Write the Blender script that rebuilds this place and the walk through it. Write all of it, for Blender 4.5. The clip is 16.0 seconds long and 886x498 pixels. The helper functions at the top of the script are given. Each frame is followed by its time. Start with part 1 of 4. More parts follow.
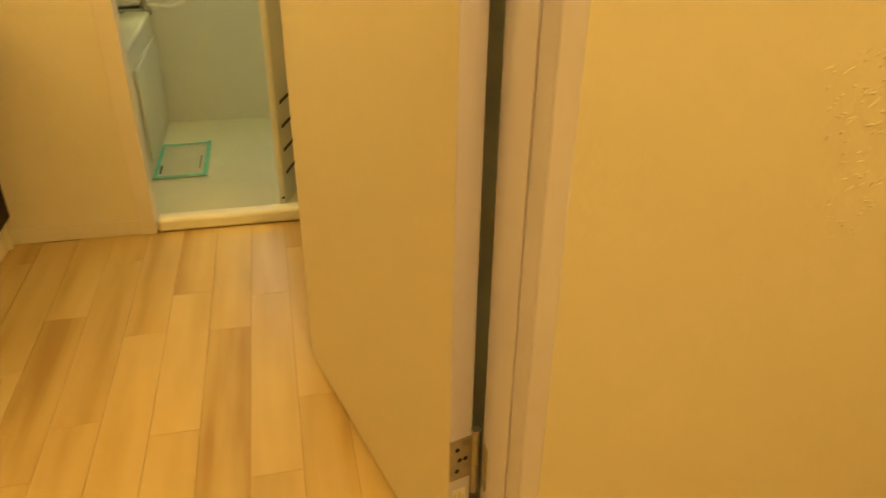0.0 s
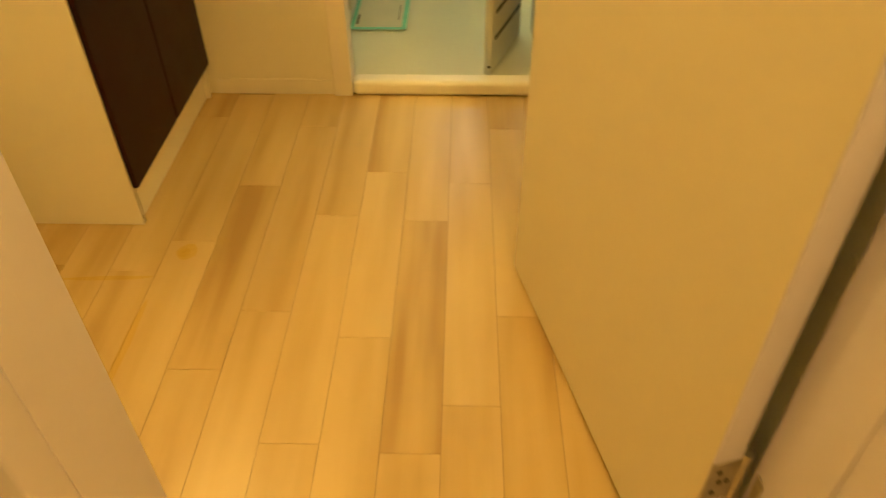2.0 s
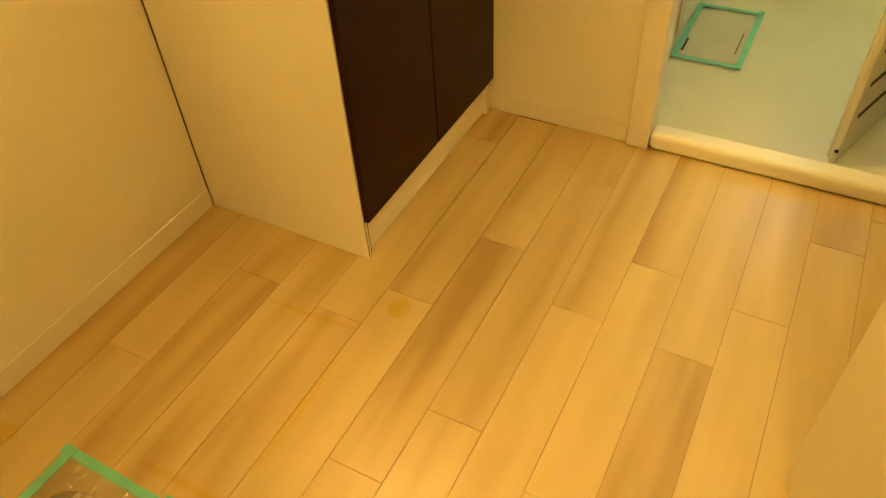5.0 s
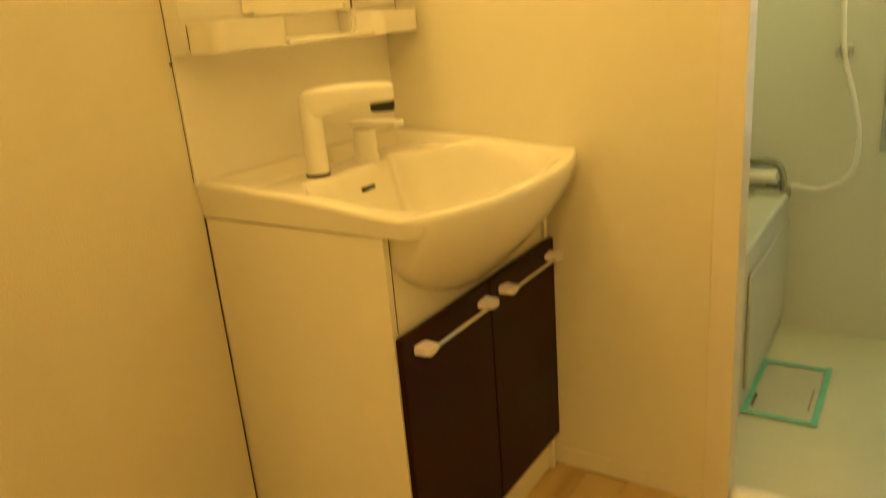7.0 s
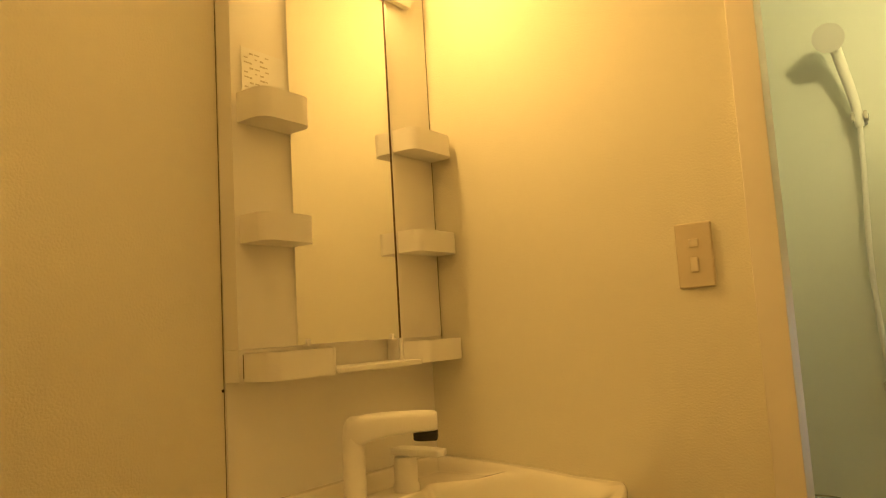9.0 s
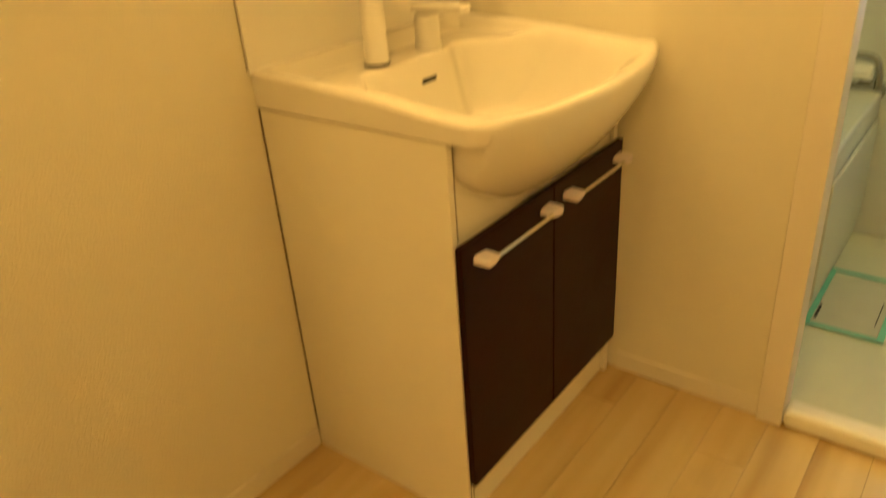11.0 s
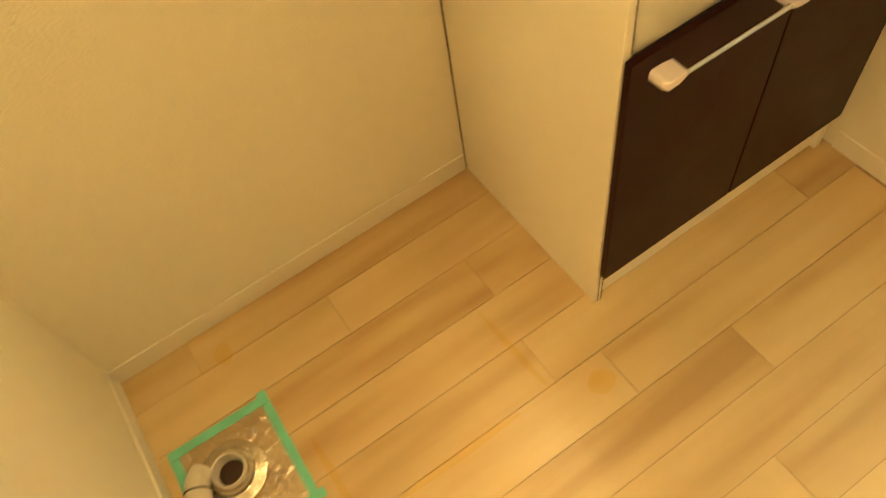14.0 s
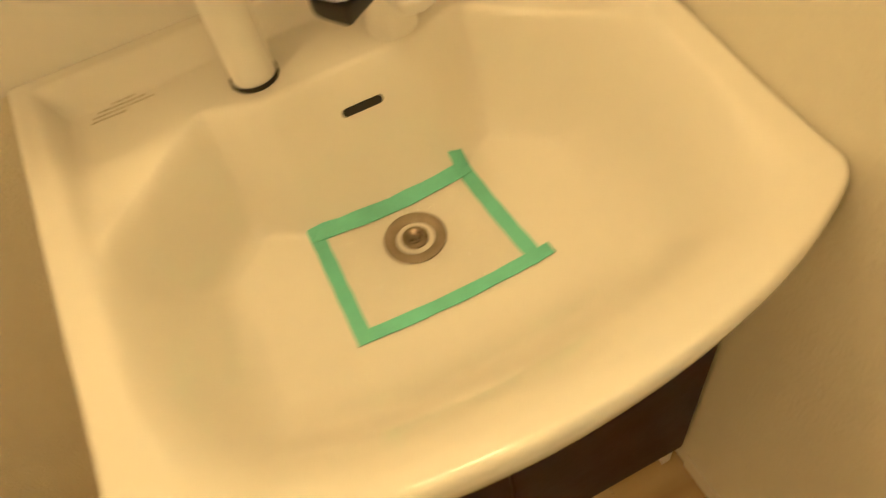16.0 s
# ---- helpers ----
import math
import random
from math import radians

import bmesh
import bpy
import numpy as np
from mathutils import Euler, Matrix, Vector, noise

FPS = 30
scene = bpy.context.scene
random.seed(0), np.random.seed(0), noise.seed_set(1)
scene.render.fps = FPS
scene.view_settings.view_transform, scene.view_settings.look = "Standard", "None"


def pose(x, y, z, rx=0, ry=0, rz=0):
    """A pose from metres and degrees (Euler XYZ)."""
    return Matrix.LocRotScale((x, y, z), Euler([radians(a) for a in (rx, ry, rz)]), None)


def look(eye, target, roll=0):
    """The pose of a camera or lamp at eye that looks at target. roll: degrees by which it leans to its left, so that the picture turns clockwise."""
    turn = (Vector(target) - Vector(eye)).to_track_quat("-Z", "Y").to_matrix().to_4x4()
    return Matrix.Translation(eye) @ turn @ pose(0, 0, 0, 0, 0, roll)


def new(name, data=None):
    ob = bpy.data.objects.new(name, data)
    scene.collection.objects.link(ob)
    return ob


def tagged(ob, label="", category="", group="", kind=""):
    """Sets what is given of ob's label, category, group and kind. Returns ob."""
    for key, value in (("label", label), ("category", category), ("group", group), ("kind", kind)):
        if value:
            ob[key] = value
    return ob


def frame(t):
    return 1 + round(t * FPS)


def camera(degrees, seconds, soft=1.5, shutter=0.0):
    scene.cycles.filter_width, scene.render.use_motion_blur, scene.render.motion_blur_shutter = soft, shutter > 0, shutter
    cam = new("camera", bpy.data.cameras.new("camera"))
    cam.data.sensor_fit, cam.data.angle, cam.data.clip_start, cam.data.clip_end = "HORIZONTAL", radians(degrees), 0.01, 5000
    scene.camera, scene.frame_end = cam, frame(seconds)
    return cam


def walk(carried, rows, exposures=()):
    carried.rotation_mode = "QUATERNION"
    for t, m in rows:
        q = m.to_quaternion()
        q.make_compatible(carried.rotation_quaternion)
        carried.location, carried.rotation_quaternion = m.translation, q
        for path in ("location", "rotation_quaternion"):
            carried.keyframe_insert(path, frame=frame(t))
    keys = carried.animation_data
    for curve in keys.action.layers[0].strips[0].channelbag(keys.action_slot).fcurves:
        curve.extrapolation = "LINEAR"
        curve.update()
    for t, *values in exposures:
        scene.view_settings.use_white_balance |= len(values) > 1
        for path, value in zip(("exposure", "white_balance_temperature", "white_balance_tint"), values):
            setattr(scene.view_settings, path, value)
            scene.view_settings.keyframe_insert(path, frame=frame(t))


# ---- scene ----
cam = camera(62.4, 16.0, soft=1.1, shutter=0.5)
PATH = [
    (0, (1.17, -1.484, 1.024), (1.567, 0.217, 0.05), 0.8),
    (0.5, (1.171, -1.478, 1.008), (1.415, 0.216, -0.028), -0.9),
    (1, (1.152, -1.428, 0.989), (1.337, 0.21, -0.145), -0.8),
    (1.5, (1.098, -1.315, 0.987), (1.2, 0.246, -0.258), -0.3),
    (2, (1.076, -1.21, 1.0), (1.032, 0.295, -0.317), -0.4),
    (2.5, (1.103, -1.076, 1.01), (0.821, 0.389, -0.322), -0.9),
    (3, (1.109, -0.949, 0.993), (0.617, 0.418, -0.381), -2.9),
    (3.2, (1.101, -0.905, 0.988), (0.55, 0.435, -0.391), -2.0),
    (5.3, (1.025, -0.808, 1.009), (0.291, 0.427, -0.383), -3.8),
    (5.5, (1.021, -0.81, 1.01), (0.262, 0.462, -0.334), -3.3),
    (6, (1.059, -0.811, 0.992), (0.126, 0.572, -0.111), -5.1),
    (6.5, (1.052, -0.804, 1.011), (0.04, 0.666, 0.108), -4.8),
    (7, (1.048, -0.806, 1.043), (-0.022, 0.769, 0.432), -4.8),
    (7.5, (1.051, -0.803, 1.05), (-0.089, 0.81, 0.736), -5.5),
    (8, (1.058, -0.804, 1.071), (-0.112, 0.817, 1.032), -4.7),
    (8.2, (1.051, -0.811, 1.077), (-0.111, 0.816, 1.146), -4.4),
    (9.1, (1.040, -0.806, 1.080), (-0.118, 0.818, 1.30), -3.4),
    (10.3, (1.020, -0.782, 1.052), (-0.138, 0.800, 0.735), -1.8),
    (10.5, (1.018, -0.777, 1.054), (-0.138, 0.794, 0.611), -1.8),
    (10.6, (1.019, -0.774, 1.063), (-0.137, 0.77, 0.533), -2.4),
    (11, (0.99, -0.756, 1.072), (-0.13, 0.622, 0.151), -4.3),
    (11.5, (0.94, -0.747, 1.101), (-0.131, 0.411, -0.13), -0.8),
    (12, (0.88, -0.638, 1.122), (-0.175, 0.147, -0.385), -0.3),
    (12.5, (0.857, -0.585, 1.173), (-0.117, -0.099, -0.505), -7.5),
    (13, (0.85, -0.57, 1.175), (-0.105, -0.163, -0.534), -11.2),
    (13.5, (0.847, -0.543, 1.175), (-0.148, -0.117, -0.507), -12.0),
    (14, (0.824, -0.447, 1.166), (-0.172, -0.016, -0.514), -12.9),
    (14.5, (0.754, -0.286, 1.187), (-0.268, 0.249, -0.446), -10.4),
    (14.8, (0.732, -0.204, 1.185), (-0.308, 0.379, -0.42), -10.0),
    (15, (0.72, -0.136, 1.183), (-0.331, 0.448, -0.414), -8.5),
    (15.2, (0.718, -0.08, 1.18), (-0.381, 0.524, -0.378), -6.6),
    (15.5, (0.69, -0.013, 1.184), (-0.436, 0.531, -0.377), -7.1),
    (15.6, (0.683, 0.02, 1.193), (-0.438, 0.515, -0.388), -8.7),
    (16, (0.671, 0.185, 1.207), (-0.468, 0.510, -0.403), -13.0),
]
EXPOSURE = [
    (0, 0.22, 6500, 6), (1, 0.46, 6500, 6), (2, 0.30, 6500, 8), (3, 0.30, 6600, 9), (5.5, 0.55, 6600, 3), (7, 0.10, 6400, 3), (8.2, -0.58, 6400, 15), (9.2, -0.70, 6400, 15),
    (10.3, -0.58, 6300, 16), (10.6, -0.24, 6300, 16), (11, 0.18, 6100, 13), (12, 0.68, 5800, 12), (13, 0.74, 5600, 10), (14, 0.66, 5200, 12), (15, 0.43, 4750, 20), (15.5, 0.33, 4700, 18),
    (16, -0.02, 4700, 19),
]
walk(cam, [(t, look(eye, target, roll)) for t, eye, target, roll in PATH], EXPOSURE)

# ---- light ----
world = bpy.data.worlds.new("world")
scene.world = world
world.use_nodes = True
_wn = world.node_tree.nodes
_sky = _wn.new("ShaderNodeTexSky")
_sky.sky_type, _sky.sun_disc = "NISHITA", False
_sky.sun_elevation, _sky.sun_rotation = radians(35), radians(20)
world.node_tree.links.new(_sky.outputs["Color"], _wn["Background"].inputs["Color"])
_wn["Background"].inputs["Strength"].default_value = 0.08

WARM = (1.0, 0.57, 0.142)
MIRROR_LAMP, CEILING_FILL, HALL_LAMP, WINDOW_LIGHT = 98.0, 32.0, 140.0, 0.8
BATH_LAMP = 225.0

FAR = 0.575        # bath wall, washroom side
NEAR = -0.772      # door wall, washroom side
HALL = -0.905      # door wall, hall side
RIGHT = 1.416
TOP = 2.2
BACK = 1.58        # bath back wall

window_light = new("window_light", bpy.data.lights.new("window_light", "AREA"))
window_light.data.shape, window_light.data.size, window_light.data.size_y = "RECTANGLE", 0.44, 0.54
window_light.data.energy, window_light.data.color = WINDOW_LIGHT, (0.70, 0.9, 1.0)
window_light.matrix_world = look((1.20, BACK - 0.004, 0.87), (1.20, 0.0, 0.87))


# ---- materials ----
def material(name, color, rough=0.5, metal=0.0, var=0.06, scale=6.0, bump=0.0, bump_scale=120.0, spec=0.5, coat=0.0,
             per_object=0.0, trans=0.0, wear=0.05):
    m = bpy.data.materials.new(name)
    m.use_nodes = True
    n, l = m.node_tree.nodes, m.node_tree.links
    b = n["Principled BSDF"]
    b.inputs["Roughness"].default_value, b.inputs["Metallic"].default_value = rough, metal
    b.inputs["Specular IOR Level"].default_value = spec
    b.inputs["Coat Weight"].default_value, b.inputs["Coat Roughness"].default_value = coat, 0.08
    b.inputs["Transmission Weight"].default_value = trans
    co = n.new("ShaderNodeTexCoord")
    big, fine = n.new("ShaderNodeTexNoise"), n.new("ShaderNodeTexNoise")
    big.inputs["Scale"].default_value, big.inputs["Detail"].default_value = scale, 5.0
    fine.inputs["Scale"].default_value, fine.inputs["Detail"].default_value = scale * 14.0, 3.0
    add = n.new("ShaderNodeMath")
    add.operation = "ADD"
    mul = n.new("ShaderNodeMath")
    mul.operation, mul.inputs[1].default_value = "MULTIPLY", 0.35
    l.new(co.outputs["Object"], big.inputs["Vector"])
    l.new(co.outputs["Object"], fine.inputs["Vector"])
    l.new(fine.outputs["Fac"], mul.inputs[0])
    l.new(big.outputs["Fac"], add.inputs[0])
    l.new(mul.outputs[0], add.inputs[1])
    ramp = n.new("ShaderNodeMapRange")
    ramp.inputs["From Min"].default_value, ramp.inputs["From Max"].default_value = 0.35, 1.0
    ramp.inputs["To Min"].default_value, ramp.inputs["To Max"].default_value = 1.0 - var, 1.0 + var
    l.new(add.outputs[0], ramp.inputs["Value"])
    hsv = n.new("ShaderNodeHueSaturation")
    hsv.inputs["Color"].default_value = (*color, 1)
    l.new(ramp.outputs[0], hsv.inputs["Value"])
    l.new(hsv.outputs["Color"], b.inputs["Base Color"])
    rr = n.new("ShaderNodeMapRange")
    rr.inputs["From Min"].default_value, rr.inputs["From Max"].default_value = 0.3, 0.7
    rr.inputs["To Min"].default_value, rr.inputs["To Max"].default_value = max(0.0, rough - wear), min(1.0, rough + wear)
    l.new(big.outputs["Fac"], rr.inputs["Value"])
    l.new(rr.outputs[0], b.inputs["Roughness"])
    if bump:
        bn = n.new("ShaderNodeTexNoise")
        bn.inputs["Scale"].default_value, bn.inputs["Detail"].default_value = bump_scale, 4.0
        l.new(co.outputs["Object"], bn.inputs["Vector"])
        bu = n.new("ShaderNodeBump")
        bu.inputs["Strength"].default_value, bu.inputs["Distance"].default_value = bump, 0.002
        l.new(bn.outputs["Fac"], bu.inputs["Height"])
        l.new(bu.outputs["Normal"], b.inputs["Normal"])
    return m


def plank_material():
    m = bpy.data.materials.new("vinyl_plank")
    m.use_nodes = True
    n, l = m.node_tree.nodes, m.node_tree.links
    b = n["Principled BSDF"]
    b.inputs["Roughness"].default_value = 0.30
    b.inputs["Specular IOR Level"].default_value = 0.5
    co, info = n.new("ShaderNodeTexCoord"), n.new("ShaderNodeObjectInfo")
    shift = n.new("ShaderNodeVectorMath")
    shift.operation = "ADD"
    off = n.new("ShaderNodeVectorMath")
    off.operation, off.inputs[1].default_value = "SCALE", (0, 0, 0)
    off.inputs[0].default_value = (7.3, 3.1, 5.7)
    mm = n.new("ShaderNodeMath")
    mm.operation, mm.inputs[1].default_value = "MULTIPLY", 40.0
    l.new(info.outputs["Random"], mm.inputs[0])
    l.new(mm.outputs[0], off.inputs["Scale"])
    l.new(co.outputs["Object"], shift.inputs[0])
    l.new(off.outputs[0], shift.inputs[1])
    stretch = n.new("ShaderNodeMapping")
    stretch.inputs["Scale"].default_value = (13.0, 1.5, 1.0)
    l.new(shift.outputs[0], stretch.inputs["Vector"])
    band = n.new("ShaderNodeTexNoise")          # broad tone bands along the plank
    band.inputs["Scale"].default_value, band.inputs["Detail"].default_value = 1.0, 2.0
    l.new(stretch.outputs[0], band.inputs["Vector"])
    st2 = n.new("ShaderNodeMapping")
    st2.inputs["Scale"].default_value = (150.0, 5.0, 1.0)
    l.new(shift.outputs[0], st2.inputs["Vector"])
    grain = n.new("ShaderNodeTexNoise")
    grain.inputs["Scale"].default_value, grain.inputs["Detail"].default_value = 1.0, 5.0
    l.new(st2.outputs[0], grain.inputs["Vector"])
    ramp = n.new("ShaderNodeValToRGB")
    e = ramp.color_ramp.elements
    e[0].position, e[0].color = 0.28, (0.42, 0.285, 0.115, 1)
    e[1].position, e[1].color = 0.72, (0.64, 0.50, 0.255, 1)
    mid = e.new(0.46)
    mid.color = (0.55, 0.41, 0.185, 1)
    mix = n.new("ShaderNodeMath")
    mix.operation, mix.inputs[1].default_value = "MULTIPLY_ADD", 0.07
    l.new(grain.outputs["Fac"], mix.inputs[0])
    rnd = n.new("ShaderNodeMapRange")
    rnd.inputs["To Min"].default_value, rnd.inputs["To Max"].default_value = -0.20, 0.14
    l.new(info.outputs["Color"], rnd.inputs["Value"])
    s2 = n.new("ShaderNodeMath")
    s2.operation = "ADD"
    l.new(band.outputs["Fac"], s2.inputs[0])
    l.new(rnd.outputs[0], s2.inputs[1])
    l.new(s2.outputs[0], mix.inputs[2])
    l.new(mix.outputs[0], ramp.inputs["Fac"])
    l.new(ramp.outputs["Color"], b.inputs["Base Color"])
    bu = n.new("ShaderNodeBump")
    bu.inputs["Strength"].default_value, bu.inputs["Distance"].default_value = 0.12, 0.001
    l.new(grain.outputs["Fac"], bu.inputs["Height"])
    l.new(bu.outputs["Normal"], b.inputs["Normal"])
    return m


def glow(name, color, strength):
    m = bpy.data.materials.new(name)
    m.use_nodes = True
    b = m.node_tree.nodes["Principled BSDF"]
    b.inputs["Base Color"].default_value = (0.8, 0.8, 0.8, 1)
    b.inputs["Emission Color"].default_value = (*color, 1)
    b.inputs["Emission Strength"].default_value = strength
    return m


def clear_film(name, tint=(1, 1, 1), rough=0.06, gloss=0.10, bump=0.0):
    """Thin clear sheet: see-through, with a part of gloss on wrinkles."""
    m = bpy.data.materials.new(name)
    m.use_nodes = True
    n, l = m.node_tree.nodes, m.node_tree.links
    n.remove(n["Principled BSDF"])
    t, g, mx = n.new("ShaderNodeBsdfTransparent"), n.new("ShaderNodeBsdfGlossy"), n.new("ShaderNodeMixShader")
    t.inputs["Color"].default_value = (*tint, 1)
    g.inputs["Roughness"].default_value = rough
    mx.inputs[0].default_value = gloss
    if bump:
        co, no, bu = n.new("ShaderNodeTexCoord"), n.new("ShaderNodeTexNoise"), n.new("ShaderNodeBump")
        no.inputs["Scale"].default_value, no.inputs["Detail"].default_value = 50.0, 3.0
        bu.inputs["Strength"].default_value, bu.inputs["Distance"].default_value = bump, 0.01
        l.new(co.outputs["Object"], no.inputs["Vector"])
        l.new(no.outputs["Fac"], bu.inputs["Height"])
        l.new(bu.outputs["Normal"], g.inputs["Normal"])
    l.new(t.outputs[0], mx.inputs[1])
    l.new(g.outputs[0], mx.inputs[2])
    l.new(mx.outputs[0], n["Material Output"].inputs["Surface"])
    return m


WALL = material("wallpaper", (0.80, 0.765, 0.63), 0.75, var=0.025, scale=2.5, bump=0.55, bump_scale=240)
HALLPAPER = material("hall_wallpaper", (0.80, 0.765, 0.64), 0.6, var=0.03, scale=2.5, bump=0.55, bump_scale=60)
PAINT = material("white_paint", (0.79, 0.745, 0.60), 0.42, var=0.02, scale=4)
CASING = material("frame_paint", (0.74, 0.72, 0.90), 0.38, var=0.02, scale=5)
BASEB = material("baseboard_vinyl", (0.79, 0.75, 0.64), 0.5, var=0.03, scale=8)
CEIL = material("ceiling_paper", (0.8, 0.79, 0.75), 0.8, var=0.02, bump=0.3, bump_scale=140)
MELAMINE = material("white_melamine", (0.85, 0.815, 0.70), 0.35, var=0.02, scale=3, bump=0.06, bump_scale=300)
DARK = material("dark_wood_laminate", (0.021, 0.0052, 0.0034), 0.36, var=0.25, scale=9, spec=0.10, bump=0.08, bump_scale=90)
CERAMIC = material("glazed_ceramic", (0.83, 0.80, 0.72), 0.05, wear=0.015, var=0.012, scale=3, spec=0.5)
PLASTIC = material("white_plastic", (0.86, 0.84, 0.785), 0.36, var=0.008, scale=6, wear=0.0)
CAPS = material("handle_cap_plastic", (0.80, 0.73, 0.76), 0.35, var=0.02, scale=30)
CHROME = material("chrome", (0.82, 0.82, 0.82), 0.10, metal=1.0, var=0.03, scale=20)
BATHCHROME = material("dull_bath_chrome", (0.42, 0.40, 0.33), 0.14, metal=1.0, var=0.10, scale=25)
STEEL = material("satin_steel", (0.50, 0.48, 0.44), 0.42, metal=0.85, var=0.22, scale=55)
BLACK = material("black_rubber_and_hollows", (0.012, 0.011, 0.010), 0.5, var=0.2, scale=40)
GAPDARK = material("dark_gap_strip", (0.10, 0.06, 0.035), 0.8, var=0.1, scale=40)
TAPE = material("green_masking_tape", (0.19, 0.61, 0.46), 0.6, var=0.14, scale=25, bump=0.25, bump_scale=260)
GREYPVC = material("grey_pvc", (0.62, 0.585, 0.50), 0.28, var=0.06, scale=30)
DIRTY = material("stained_metal", (0.30, 0.245, 0.165), 0.48, metal=0.25, var=0.25, scale=60)
ROCKER = material("pale_beige_plastic", (0.74, 0.67, 0.53), 0.35, var=0.03, scale=20)
PLUGHOLE = material("drain_mouth_dark", (0.035, 0.014, 0.007), 0.45, var=0.3, scale=50)
PLUG = material("dark_drain_metal", (0.22, 0.17, 0.11), 0.30, metal=0.7, var=0.2, scale=50)
SWITCHM = material("beige_switch_plastic", (0.63, 0.55, 0.41), 0.4, var=0.03, scale=20)
FRP = material("bath_panel_plastic", (0.74, 0.76, 0.69), 0.5, var=0.02, scale=3)
DRAINCOVER = material("drain_cover_plastic", (0.60, 0.59, 0.46), 0.5, var=0.06, scale=12)
BATHFLOOR = material("bath_floor_plastic", (0.73, 0.735, 0.565), 0.35, var=0.05, scale=5, bump=0.2, bump_scale=70)
TUBM = material("bathtub_plastic", (0.64, 0.63, 0.51), 0.40, var=0.03, scale=3)
SILL = material("sill_plastic", (0.86, 0.84, 0.76), 0.45, var=0.015, scale=10, wear=0.0)
SLOT = material("vent_slot_shadow", (0.05, 0.045, 0.035), 0.7, var=0.1, scale=30)
PAPER = material("printed_paper", (0.88, 0.88, 0.86), 0.7, var=0.02, scale=20)
FAINT = material("faint_print", (0.60, 0.55, 0.46), 0.3, var=0.1, scale=80)
INK = material("grey_print", (0.58, 0.54, 0.47), 0.7, var=0.05, scale=60)
UNDER = material("floor_joint_dark", (0.27, 0.18, 0.09), 0.6, var=0.1, scale=20)
STAIN = clear_film("yellow_floor_stain", (0.985, 0.935, 0.70), 0.4, 0.015)
PLANK = plank_material()
THINFILM = clear_film("thin_clear_film", (0.99, 0.99, 0.985), 0.08, 0.07, 0.5)
FILM = clear_film("clear_plastic_film", (0.97, 0.965, 0.95), 0.07, 0.30, 0.6)
WORN = material("worn_chrome", (0.60, 0.56, 0.49), 0.20, metal=1.0, var=0.30, scale=45, wear=0.12)
BATHFRAME = material("bath_frame_paint", (0.80, 0.755, 0.67), 0.42, var=0.02, scale=5)
FROST = clear_film("frosted_pane", (0.85, 0.92, 0.95), 0.4, 0.15)
MIRROR = bpy.data.materials.new("mirror_glass")
MIRROR.use_nodes = True
_b = MIRROR.node_tree.nodes["Principled BSDF"]
_b.inputs["Metallic"].default_value, _b.inputs["Roughness"].default_value = 1.0, 0.015
_b.inputs["Base Color"].default_value = (0.90, 0.91, 0.89, 1)
LAMP_M = glow("mirror_lamp_diffuser", WARM, MIRROR_LAMP)
LAMP_C = glow("added_ceiling_fill", WARM, CEILING_FILL)
LAMP_B = glow("bath_lamp_diffuser", (1.0, 0.84, 0.34), BATH_LAMP)
LAMP_H = glow("hall_lamp_diffuser", WARM, HALL_LAMP)


# ---- mesh builders ----
def box(x0, x1, y0, y1, z0, z1, bev=0.0, seg=2, bm=None):
    own = bm is None
    bm = bm or bmesh.new()
    m = Matrix.LocRotScale(((x0 + x1) / 2, (y0 + y1) / 2, (z0 + z1) / 2), None, (x1 - x0, y1 - y0, z1 - z0))
    g = bmesh.ops.create_cube(bm, size=1.0, matrix=m)
    if bev:
        edges = list({e for v in g["verts"] for e in v.link_edges})
        bmesh.ops.bevel(bm, geom=edges, offset=bev, segments=seg, affect="EDGES", profile=0.5)
    return bm


def cylinder(p, q, r, n=24, r2=None, bm=None, bev=0.0):
    bm = bm or bmesh.new()
    p, q = Vector(p), Vector(q)
    d = q - p
    m = Matrix.Translation((p + q) / 2) @ d.to_track_quat("Z", "Y").to_matrix().to_4x4()
    g = bmesh.ops.create_cone(bm, cap_ends=True, segments=n, radius1=r, radius2=r if r2 is None else r2, depth=d.length, matrix=m)
    if bev:
        edges = [e for e in {e for v in g["verts"] for e in v.link_edges} if any(len(f.verts) > 4 for f in e.link_faces)]
        bmesh.ops.bevel(bm, geom=edges, offset=bev, segments=3, affect="EDGES", profile=0.5)
    return bm


def lathe(profile, centre, n=40, bm=None):
    """Turns (r, z) pairs about a vertical axis."""
    bm = bm or bmesh.new()
    cx, cy, cz = centre
    rings = []
    for r, z in profile:
        rings.append([bm.verts.new((cx + r * math.cos(6.283185 * i / n), cy + r * math.sin(6.283185 * i / n), cz + z)) for i in range(n)])
    for a, b in zip(rings, rings[1:]):
        for i in range(n):
            bm.faces.new((a[i], a[(i + 1) % n], b[(i + 1) % n], b[i]))
    return bm


def spline(points, steps=8):
    p = [Vector(a) for a in points]
    p = [p[0] * 2 - p[1]] + p + [p[-1] * 2 - p[-2]]
    out = []
    for i in range(1, len(p) - 2):
        for s in range(steps):
            t = s / steps
            out.append(0.5 * (2 * p[i] + (p[i + 1] - p[i - 1]) * t + (2 * p[i - 1] - 5 * p[i] + 4 * p[i + 1] - p[i + 2]) * t * t
                              + (3 * p[i] - p[i - 1] - 3 * p[i + 1] + p[i + 2]) * t ** 3))
    return out + [p[-2]]


